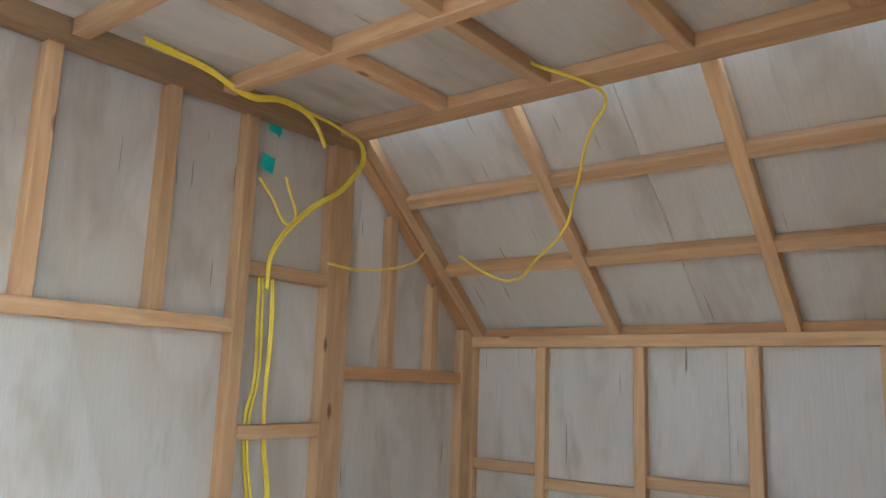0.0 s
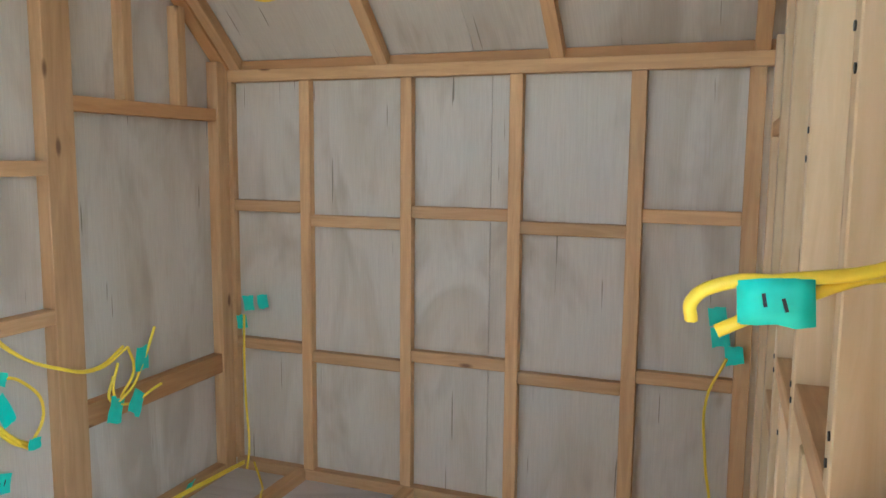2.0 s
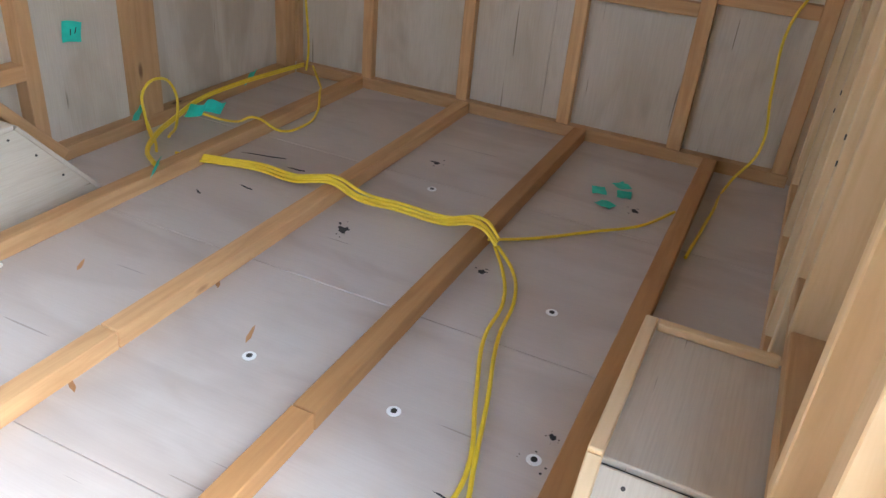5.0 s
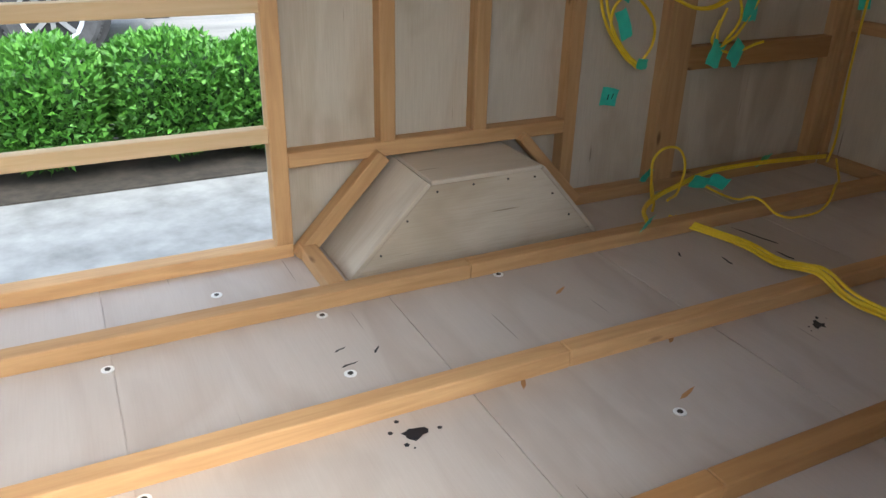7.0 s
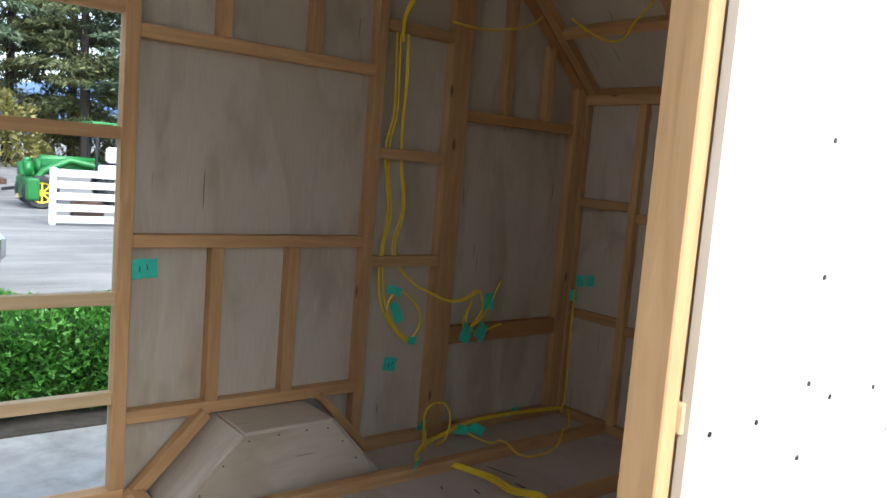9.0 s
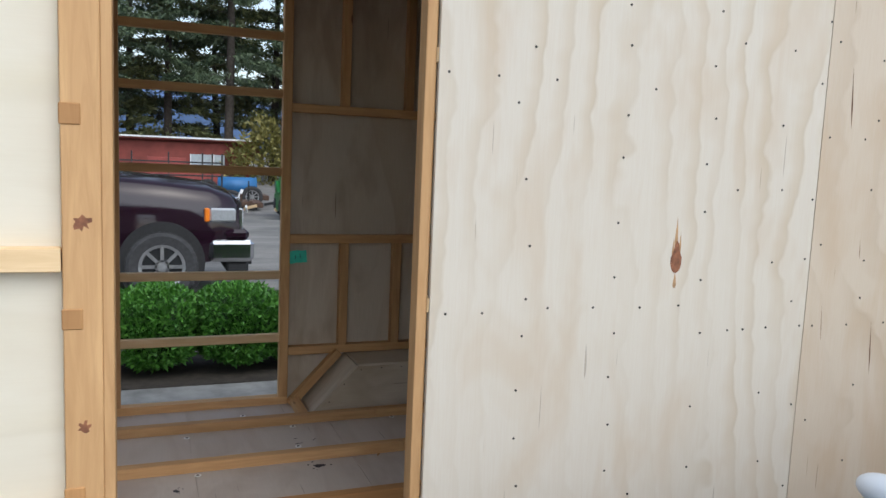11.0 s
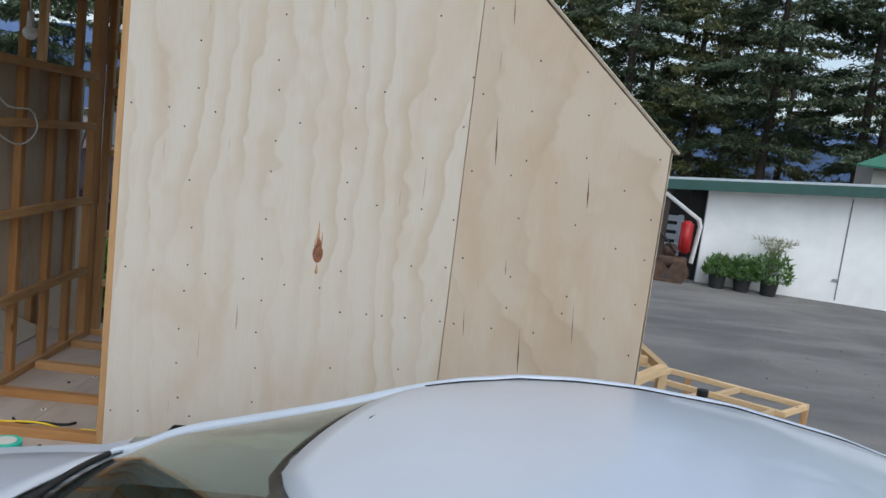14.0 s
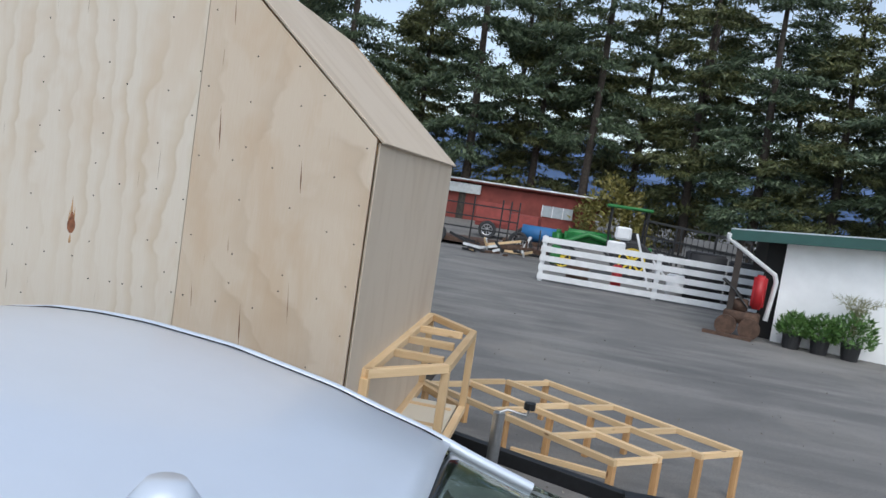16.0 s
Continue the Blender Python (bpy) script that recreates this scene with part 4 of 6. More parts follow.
tube("steering_wheel", [(1.0 + 0.06 * math.sin(a), YC + 0.36 + 0.17 * math.cos(a), 0.86 + 0.15 * math.sin(a)) for a in [i * math.tau / 16 for i in range(17)]], 0.014, PLASTIC, car, "black steering wheel")
bar("rear_seat", car, 2.35, 2.55, YC - 0.55, YC + 0.55, 0.5, 1.02, SEAT, "y", "grey cloth rear bench", 0.03)
for y0 in (-0.45, 0.1):
    wp = []
    for f in (0, 0.25, 0.5, 0.75, 1.0):
        x, y = 0.27 + 0.06 * f, y0 + 0.5 * f
        s = y / (curve_at(HALF_W, x) - 0.035)
        wp.append((x, YC + y, curve_at(EDGE_Z, x) + curve_at(CROWN, x) * (1 - abs(s) ** 2.6) + 0.012))
    tube("wiper", wp, 0.008, PLASTIC, car, "black wiper arm")
bm = bmesh.new()
cyl(bm, (0, 0, 0.02), 0.06, 0.04, "z", 20, 0.03)
part("antenna_base", finish(bm, "antenna_base", PAINT_SILVER, True), car, "antenna base on the roof", pose(2.23, -1.93, 1.30))
car_patch("sun_band", 1.13, 1.198, 0.255, -0.268, PLASTIC, car, "black band along the top of the windscreen", 6, 16, 0.014, -0.001)
# ---- yellow cables, tape tags and loose things inside ----
def tag_mesh(w, h, seed, ink=True):
    """A folded strip of tape, rumpled."""
    rng = random.Random(seed)
    bm = bmesh.new()
    g = [[bm.verts.new((w * (i / 4 - 0.5), rng.uniform(-0.003, 0.003), h * (j / 3 - 0.5) * (1 + rng.uniform(-0.12, 0.12)))) for j in range(4)] for i in range(5)]
    for i in range(4):
        for j in range(3):
            bm.faces.new((g[i][j], g[i + 1][j], g[i + 1][j + 1], g[i][j + 1]))
    return finish(bm, "tag", TAPE, True)


def ink_marks(parent, m, w, h, seed):
    rng = random.Random(seed)
    bm = bmesh.new()
    for k in range(2):
        x = w * (-0.14 + 0.26 * k)
        q = Matrix.Translation((x, -0.0045, rng.uniform(-0.12, 0.12) * h)) @ Matrix.Rotation(rng.uniform(-0.3, 0.3), 4, "Y")
        for v in add_box(bm, -0.0014, 0.0014, -0.0004, 0.0004, -h * 0.15, h * 0.15):
            v.co = q @ v.co
    part("ink_mark", finish(bm, "ink_mark", INK), parent, "", m)


def tape_tag(parent, at, w=0.045, h=0.035, turn=(0, 0, 0), seed=1, ink=False):
    m = pose(*at, *turn)
    t = part("tape_tag", tag_mesh(w, h, seed), parent, "green tape tag", m)
    if ink:
        ink_marks(t, m, w, h, seed)
    return t


def cable(points, label, r=0.0042, mat=None, copies=1, spread=0.012, seed=0):
    """A run of flat building cable, one or more strands side by side."""
    rng = random.Random(seed)
    base = group_empty("cable_run", label, "cable", "yellow cables" if mat is None else "")
    for k in range(copies):
        off = Vector((rng.uniform(-1, 1), rng.uniform(-0.4, 0.4), 0)) * spread * (1 if k else 0)
        pts = [Vector(p) + off * rng.uniform(0.4, 1.2) + Vector((0, 0, 0.004 * k)) for p in points]
        tube("strand", pts, r, mat or CABLE_Y, base)
    return base


c = cable([(0.90, 1.895, 2.05), (0.905, 1.893, 1.9), (0.91, 1.893, 1.72), (0.885, 1.893, 1.6), (0.895, 1.893, 1.5), (0.915, 1.893, 1.36), (0.895, 1.893, 1.2), (0.875, 1.86, 1.12), (0.88, 1.84, 1.02), (0.94, 1.82, 0.92), (1.01, 1.83, 0.87)], "yellow cables hanging down the stud bay to a taped coil", copies=3, spread=0.018, seed=3)
tube("strand", [(1.01, 1.83, 0.87), (1.05, 1.82, 0.95), (1.0, 1.81, 1.04), (0.93, 1.82, 1.07), (0.90, 1.83, 1.0), (0.97, 1.81, 0.9)], 0.0042, CABLE_Y, c)
tape_tag(c, (0.915, 1.815, 1.08), 0.065, 0.032, (0, 20, 0), 5)
tape_tag(c, (0.925, 1.805, 1.0), 0.04, 0.08, (0, -25, 0), 6)
tape_tag(c, (1.01, 1.81, 0.885), 0.045, 0.03, (0, 10, 10), 7)
c = cable([(0.95, 1.895, 2.05), (0.96, 1.893, 1.9), (0.955, 1.893, 1.63), (0.965, 1.893, 1.53), (0.99, 1.893, 1.38), (0.965, 1.893, 1.2), (1.0, 1.85, 1.12), (1.09, 1.80, 1.06), (1.21, 1.79, 1.03), (1.31, 1.78, 1.07)], "yellow cables looping from the stud bay past the post", copies=2, spread=0.016, seed=8)
for q in ([(1.31, 1.78, 1.07), (1.33, 1.78, 1.0), (1.29, 1.79, 0.93), (1.27, 1.78, 0.92)], [(1.25, 1.78, 1.0), (1.24, 1.78, 0.93), (1.29, 1.77, 0.94), (1.36, 1.77, 1.02), (1.41, 1.77, 1.11)], [(1.28, 1.79, 1.03), (1.25, 1.78, 0.95), (1.28, 1.78, 0.91), (1.43, 1.77, 0.93)]):
    tube("strand", q, 0.0042, CABLE_Y, c)
for at, sd in (((1.35, 1.765, 1.03), 11), ((1.245, 1.77, 0.905), 12), ((1.32, 1.765, 0.905), 13)):
    tape_tag(c, at, 0.066, 0.07, (0, 15 * sd % 40, 10), sd)
cable([(0.42, 1.79, 2.535), (0.60, 1.79, 2.525), (0.74, 1.79, 2.495), (0.86, 1.79, 2.52), (0.97, 1.79, 2.50), (1.03, 1.79, 2.43)], "yellow cables along the top beam", copies=3, spread=0.02, seed=21)
cable([(0.88, 1.79, 2.52), (1.09, 1.78, 2.50), (1.19, 1.78, 2.46), (1.14, 1.79, 2.34), (1.0, 1.82, 2.22), (0.9, 1.84, 2.08), (0.89, 1.84, 1.98)], "yellow cable looped from ceiling into the wall bay", copies=2, spread=0.01, seed=22)
cable([(0.84, 1.85, 2.3), (0.88, 1.84, 2.25), (0.95, 1.83, 2.18), (0.93, 1.84, 2.32)], "loose yellow cable end in the wall bay", seed=23)
cable([(1.08, 1.80, 2.08), (1.2, 1.79, 2.075), (1.33, 1.79, 2.095), (1.48, 1.80, 2.14), (1.56, 1.82, 2.19)], "yellow cable crossing the post to the slope", copies=1, seed=24)
cable([(0.95, 1.10, 2.54), (1.06, 1.05, 2.525), (1.17, 0.97, 2.498), (1.22, 0.95, 2.48), (1.31, 1.04, 2.42), (1.46, 1.17, 2.28), (1.53, 1.24, 2.21), (1.60, 1.38, 2.14), (1.67, 1.53, 2.085), (1.63, 1.62, 2.12), (1.58, 1.68, 2.17)], "thin yellow cable drooping under the sloping roof", 0.0045, seed=25)
loose = group_empty("tape_strip", "green tape on the plywood high in the wall bay", "tape")
for at, sd in (((0.93, YF + 0.037, 2.49), 31), ((0.91, YF + 0.037, 2.37), 32)):
    tape_tag(loose, at, 0.05, 0.05, (0, 12, 0), sd)
tag15 = group_empty("tape_label", "green tape label with black marker on the plywood", "tape label", "wall labels")
tape_tag(tag15, (0.035, YF + 0.036, 1.165), 0.085, 0.06, (0, -5, 0), 33, True)
tag16 = group_empty("tape_label", "green tape label with black marker in the narrow bay", "tape label", "wall labels")
tape_tag(tag16, (0.985, YF + 0.036, 0.77), 0.06, 0.055, (0, 10, 0), 34, True)
c = cable([(1.90, 1.80, 1.05), (1.91, 1.81, 0.90), (1.90, 1.80, 0.73), (1.87, 1.77, 0.56), (1.84, 1.76, 0.50)], "yellow cable down the corner of the front wall", seed=35)
for at, sd in (((1.915, 1.79, 1.09), 36), ((1.915, 1.73, 1.10), 37), ((1.915, 1.82, 1.02), 38)):
    tape_tag(c, at, 0.045, 0.05, (0, 8, 90), sd)
c = cable([(1.91, 0.17, 1.05), (1.92, 0.22, 0.92), (1.91, 0.215, 0.74), (1.89, 0.20, 0.56), (1.85, 0.25, 0.47), (1.6, 0.27, 0.46), (1.3, 0.29, 0.458)], "yellow cable down the front wall to the floor", seed=39)
for at, sd in (((1.915, 0.20, 1.17), 40), ((1.915, 0.19, 1.11), 41), ((1.915, 0.15, 1.06), 42)):
    tape_tag(c, at, 0.05, 0.055, (0, 8, 90), sd)
c = cable([(1.88, 1.80, 0.50), (1.72, 1.80, 0.51), (1.50, 1.81, 0.515), (1.33, 1.81, 0.51), (1.20, 1.78, 0.50), (1.05, 1.72, 0.50), (0.96, 1.66, 0.498), (0.91, 1.59, 0.50)], "yellow cables lying on the floor with taped ends", copies=3, spread=0.014, seed=43)
tube("strand", [(1.02, 1.70, 0.50), (1.08, 1.78, 0.54), (1.10, 1.80, 0.60), (1.16, 1.80, 0.625), (1.22, 1.80, 0.58), (1.19, 1.77, 0.50), (1.08, 1.70, 0.498)], 0.0042, CABLE_Y, c)
tube("strand", [(1.28, 1.80, 0.498), (1.355, 1.70, 0.462), (1.345, 1.60, 0.50), (1.375, 1.54, 0.464), (1.46, 1.515, 0.458), (1.58, 1.54, 0.464), (1.68, 1.595, 0.498), (1.80, 1.67, 0.465), (1.90, 1.77, 0.50)], 0.004, CABLE_Y, c)
tube("strand", [(1.12, 1.82, 0.51), (1.06, 1.74, 0.50), (1.02, 1.69, 0.50), (0.99, 1.66, 0.495)], 0.004, CABLE_Y, c)
for at, sd in (((1.12, 1.845, 0.525), 44), ((1.60, 1.82, 0.52), 45), ((1.27, 1.77, 0.505), 46), ((1.34, 1.76, 0.50), 47), ((0.905, 1.58, 0.50), 48)):
    tape_tag(c, at, 0.062, 0.05, (25, 10 * (sd % 3), 30 - 20 * (sd % 4)), sd)
cable([(1.055, 1.645, 0.462), (1.09, 1.525, 0.46), (1.115, 1.416, 0.462), (1.105, 1.30, 0.465), (1.095, 1.22, 0.49), (1.09, 1.17, 0.502), (1.105, 1.10, 0.47), (1.125, 1.0, 0.46), (1.115, 0.87, 0.465), (1.08, 0.75, 0.505), (1.06, 0.70, 0.48)], "bundle of yellow cables running over the floor sleepers", copies=5, spread=0.045, seed=50)
cable([(1.06, 0.70, 0.475), (0.98, 0.645, 0.462), (0.87, 0.60, 0.46), (0.73, 0.585, 0.46), (0.56, 0.53, 0.46), (0.38, 0.47, 0.46), (0.24, 0.47, 0.46), (0.08, 0.44, 0.46), (-0.25, 0.42, 0.46)], "pair of yellow cables snaking over the floor", seed=51)
cable([(1.06, 0.69, 0.475), (1.0, 0.63, 0.462), (0.90, 0.585, 0.46), (0.74, 0.56, 0.46), (0.55, 0.505, 0.46), (0.40, 0.465, 0.462), (0.28, 0.43, 0.46), (0.15, 0.40, 0.46), (-0.1, 0.395, 0.46)], "yellow cable snaking over the floor", seed=52)
cable([(1.07, 0.72, 0.48), (1.18, 0.64, 0.458), (1.30, 0.53, 0.456), (1.42, 0.42, 0.456), (1.52, 0.36, 0.47)], "thin yellow cable crossing to the wheel box", 0.004, seed=53)
marks = group_empty("tape_scraps", "four green tape scraps stuck on the floor", "tape")
for x, y, a in ((1.57, 0.58, 20), (1.64, 0.53, 50), (1.58, 0.51, 10), (1.49, 0.54, 70)):
    tape_tag(marks, (x, y, FLOOR + 0.004), 0.05, 0.04, (90, 0, a), 60 + a)

# taped loop of cable hanging in the doorway wall
loop = group_empty("cable_loop", "cut yellow cables taped together, hanging beside the door", "cable")
P, Q = Vector((0.248, 0.208, 1.503)), Vector((0.258, 0.055, 1.533))
tube("strand", [Q + Vector((0.03, -0.02, 0.06)), Q + Vector((0, 0.0, 0.02)), P.lerp(Q, 0.4) + Vector((0, 0, 0.012)), P.lerp(Q, 0.15) + Vector((0, 0, 0.016)), P + Vector((0, 0.004, 0.004)), P + Vector((0.004, 0.004, -0.012))], 0.0055, CABLE_Y, loop)
tube("strand", [Q + Vector((0.03, -0.02, -0.02)), Q + Vector((0.01, 0.01, 0.0)), P.lerp(Q, 0.4) + Vector((0.003, 0, -0.008)), P.lerp(Q, 0.1) + Vector((0, 0, -0.022))], 0.0055, CABLE_Y, loop)
t = tape_tag(loop, P.lerp(Q, 0.37) + Vector((-0.009, 0, -0.004)), 0.055, 0.035, (0, -4, -92), 70, True)
sol = t.modifiers.new("thickness", "SOLIDIFY")
sol.thickness, sol.offset = 0.012, -1

# door area
m, n, l, p = material("tape_core")
roll = group_empty("tape_roll", "roll of green tape lying on the floor", "tape roll")
bm = bmesh.new()
cyl(bm, (0, 0, 0), 0.058, 0.05, "z", 32)
part("tape", finish(bm, "tape", TAPE), roll, "green wound tape", pose(-0.43, 0.15, FLOOR + 0.025))
bm = bmesh.new()
cyl(bm, (0, 0, 0), 0.040, 0.002, "z", 28)
part("core", finish(bm, "core", plain("card_core", (0.70, 0.72, 0.66), 0.7)), roll, "pale card core", pose(-0.43, 0.15, FLOOR + 0.0515))
cable([(-0.56, 0.345, 0.495), (-0.4, 0.37, 0.492), (-0.2, 0.36, 0.46), (-0.06, 0.40, 0.46), (0.02, 0.38, 0.46)], "thin yellow cable on the entrance floor", 0.005, seed=80)
cable([(-0.56, 0.47, 0.46), (-0.53, 0.44, 0.458), (-0.42, 0.43, 0.47), (-0.33, 0.46, 0.458), (-0.30, 0.49, 0.458)], "short black cable offcut on the floor", 0.006, PLASTIC, seed=81)
cable([(-0.765, 0.50, 2.5), (-0.765, 0.50, 2.04), (-0.765, 0.51, 1.70), (-0.765, 0.43, 1.45), (-0.765, 0.43, 1.11), (-0.765, 0.25, 0.92), (-0.765, 0.27, 0.67), (-0.78, 0.26, 0.56)], "white cord hanging down the partition", 0.004, CABLE_W, seed=82)
cable([(-0.765, 0.52, 2.5), (-0.762, 0.53, 2.0), (-0.76, 0.64, 1.82), (-0.76, 0.98, 1.72), (-0.76, 0.93, 1.65), (-0.762, 0.66, 1.66), (-0.763, 0.53, 1.78), (-0.765, 0.51, 2.3)], "loop of white cord on the partition", 0.004, CABLE_W, seed=83)
cable([(-0.80, 0.2, 1.32), (-0.79, 0.22, 1.30), (-0.80, 0.26, 1.27), (-0.80, 0.24, 1.0), (-0.80, 0.21, 0.7)], "yellow cable on the partition", 0.006, seed=84)

# ---- hedge ----
def leaf_material(name, a, b, rough=0.55):
    m, n, l, p = material(name)
    geo = n.new("ShaderNodeNewGeometry")
    l.new(ramp(n, l, geo.outputs["Random Per Island"], [(0.0, a), (1.0, b)]), p.inputs["Base Color"])
    p.inputs["Roughness"].default_value = rough
    p.inputs["Subsurface Weight"].default_value = 0.0
    return m


BOX_LEAF = leaf_material("boxwood_leaf", (0.035, 0.13, 0.012), (0.12, 0.33, 0.04))
CONIFER = leaf_material("conifer_needles", (0.035, 0.062, 0.036), (0.115, 0.155, 0.08))
CONIFER_B = leaf_material("conifer_needles_olive", (0.055, 0.075, 0.03), (0.16, 0.17, 0.065))
YELLOW_LEAF = leaf_material("yellowing_shrub", (0.12, 0.12, 0.03), (0.28, 0.24, 0.07))
GRASS_LEAF = leaf_material("potted_leaf", (0.04, 0.11, 0.02), (0.13, 0.24, 0.06))
BARK = plain("bark", (0.06, 0.05, 0.042), 0.95, 0, 0.4, 8, 0, 0.8)


def leaf_cloud(name, places, size, mat, rng, flat=0.3, long=1.6):
    """Many small leaves as separate triangles-pairs, from places (centre, outward)."""
    vs, fs = [], []
    for c, out in places:
        d = (out + Vector((rng.gauss(0, 0.6), rng.gauss(0, 0.6), rng.gauss(0, 0.6)))).normalized()
        e = d.cross(Vector((rng.gauss(0, 1), rng.gauss(0, 1), rng.gauss(0, 1)))).normalized()
        s = size * rng.uniform(0.6, 1.3)
        k = len(vs)
        vs += [c - e * s * 0.5, c + d * s * long * 0.5 - e * s * 0.1, c + d * s * long, c + e * s * 0.5]
        fs += [(k, k + 1, k + 2), (k, k + 2, k + 3)]
    me = bpy.data.meshes.new(name)
    me.from_pydata([tuple(v) for v in vs], [], fs)
    me.materials.append(mat)
    return me


def box_shrub(rng):
    e = group_empty("boxwood_shrub", "clipped bright green boxwood shrub in a hedge row", "shrub", "hedge")
    pl = []
    w, d, h = 0.31, 0.34, 0.60
    for _ in range(9500):
        u = Vector((rng.gauss(0, 1), rng.gauss(0, 1), rng.gauss(0, 1))).normalized()
        k = 1 / max(abs(u.x), abs(u.y), abs(u.z)) ** 0.75
        r = rng.uniform(0.80, 1.0) * (1 + 0.07 * noise.noise(u * 3))
        q = Vector((u.x * w * k * r, u.y * d * k * r, 0.06 + h * 0.5 + u.z * h * 0.5 * min(k, 1.12) * r))
        if q.z > 0.03:
            pl.append((q, (u + Vector((0, 0, 0.6))).normalized()))
    part("leaves", leaf_cloud("leaves", pl, 0.025, BOX_LEAF, rng), e)
    # dark solid core, shade among the leaves painted as deep green
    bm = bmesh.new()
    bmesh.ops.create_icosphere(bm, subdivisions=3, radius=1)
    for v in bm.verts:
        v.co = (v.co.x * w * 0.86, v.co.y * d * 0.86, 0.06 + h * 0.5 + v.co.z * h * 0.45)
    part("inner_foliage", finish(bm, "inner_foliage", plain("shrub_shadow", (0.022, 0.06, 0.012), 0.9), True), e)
    bm = bmesh.new()
    cyl(bm, (0, 0, 0.1), 0.03, 0.24, "z", 10)
    part("stem", finish(bm, "stem", BARK), e)
    return e


rng = random.Random(11)
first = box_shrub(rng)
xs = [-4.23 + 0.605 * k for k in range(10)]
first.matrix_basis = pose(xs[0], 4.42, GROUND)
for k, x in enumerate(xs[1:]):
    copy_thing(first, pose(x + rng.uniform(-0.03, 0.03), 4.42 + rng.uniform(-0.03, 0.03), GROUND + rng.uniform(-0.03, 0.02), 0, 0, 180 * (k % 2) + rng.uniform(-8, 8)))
bm = bmesh.new()
add_box(bm, -9, 1.75, 3.95, 4.9, GROUND - 0.05, GROUND + 0.02)
tagged(part("pavement", finish(bm, "bed", SOIL)), "dark soil bed under the hedge", "soil bed", kind="structure")


# ---- trees ----
def conifer(seed, h, mat, base=2.6, spread=2.5):
    rng = random.Random(seed)
    e = group_empty("conifer", "tall dark green conifer with drooping ragged boughs", "tree", "conifer row")
    bm = bmesh.new()
    prev = None
    for k in range(9):
        f = k / 8
        r = 0.26 * (1 - f) ** 0.8 + 0.02
        ring = [bm.verts.new((r * math.cos(a) + 0.15 * math.sin(f * 5 + seed), r * math.sin(a), h * f)) for a in [i * math.tau / 8 for i in range(8)]]
        if prev:
            for i in range(8):
                bm.faces.new((prev[i], prev[(i + 1) % 8], ring[(i + 1) % 8], ring[i]))
        prev = ring
    pl, limbs = [], []
    z = base
    while z < h - 0.3:
        f = (z - base) / (h - base)
        reach = spread * (0.6 + 0.4 * min(1, f * 5)) * (1 - f) ** 0.6 + 0.3
        for _ in range(rng.choice((2, 3, 4))):
            a = rng.uniform(0, math.tau)
            ln = reach * rng.uniform(0.35, 1.15)
            d = Vector((math.cos(a), math.sin(a), 0))
            lift = rng.uniform(-0.1, 0.3)
            pts = [Vector((0, 0, z)) + d * ln * q + Vector((0, 0, ln * (lift * q - 0.42 * q * q + 0.12 * q ** 3))) for q in (0, 0.33, 0.66, 1)]
            limbs.append(pts)
            for _ in range(int(11 * ln) + 2):
                q = rng.uniform(0.25, 1.0) ** 0.8
                i = min(2, int(q * 3))
                c = pts[i].lerp(pts[i + 1], q * 3 - i)
                side = d.cross(Vector((0, 0, 1))) * rng.gauss(0, 0.25 + 0.16 * ln * (1.1 - q))
                c = c + side + Vector((0, 0, rng.uniform(-0.14, 0.06)))
                fan = (d * 0.8 + side * 0.5).normalized()
                for _ in range(10):
                    g = c + Vector((rng.gauss(0, 0.22), rng.gauss(0, 0.22), rng.gauss(-0.05, 0.07)))
                    pl.append((g, (fan + Vector((0, 0, -0.45))).normalized()))
        z += rng.uniform(0.38, 0.72)
    for pts in limbs:
        for p0, p1 in zip(pts[:-1], pts[1:]):
            ex = (p1 - p0).normalized()
            ey = ex.cross(Vector((0, 0, 1))).normalized() * 0.025
            ez = Vector((0, 0, 0.03))
            q = [bm.verts.new(v) for v in (p0 + ey, p0 - ey, p0 + ez, p1 + ey * 0.6, p1 - ey * 0.6, p1 + ez * 0.6)]
            bm.faces.new((q[0], q[1], q[4], q[3])), bm.faces.new((q[1], q[2], q[5], q[4])), bm.faces.new((q[2], q[0], q[3], q[5]))
    part("trunk", finish(bm, "trunk", BARK, True), e, "grey-brown trunk with bare lower limbs")
    part("crown", leaf_cloud("crown", pl, 0.11, mat, rng, long=2.8), e)
    return e


kinds = [conifer(1, 21, CONIFER, 3.2, 4.6), conifer(2, 18, CONIFER_B, 2.6, 4.2), conifer(3, 23, CONIFER, 4.6, 5.2), conifer(4, 16, CONIFER_B, 2.0, 4.0)]
spots = [(-19, 40), (-14.5, 43), (-10.5, 40), (-6.8, 44), (-3.2, 41), (0.6, 44), (3.6, 42), (6.6, 45), (9.3, 41), (12.2, 38), (15.6, 37), (18.6, 35), (22.5, 33), (26.5, 31), (31, 29),
         (-17, 52), (-9, 53), (-1.5, 52), (4, 54), (11, 51), (16, 47), (29, 42), (-24, 44), (22, 48), (27, 50), (35, 33)]
for k, e in enumerate(kinds):
    x, y = spots[k]
    e.matrix_basis = pose(x, y, GROUND - 0.3, 0, 0, 40 * k)
for k, (x, y) in enumerate(spots[len(kinds):]):
    t = copy_thing(kinds[(k * 3 + k // 4) % 4], pose(x, y, GROUND - 0.3, 0, 0, 77 * k))
    t.scale = (1, 1, (0.72 if x > 11 else 0.9) + 0.25 * random.Random(k).random())

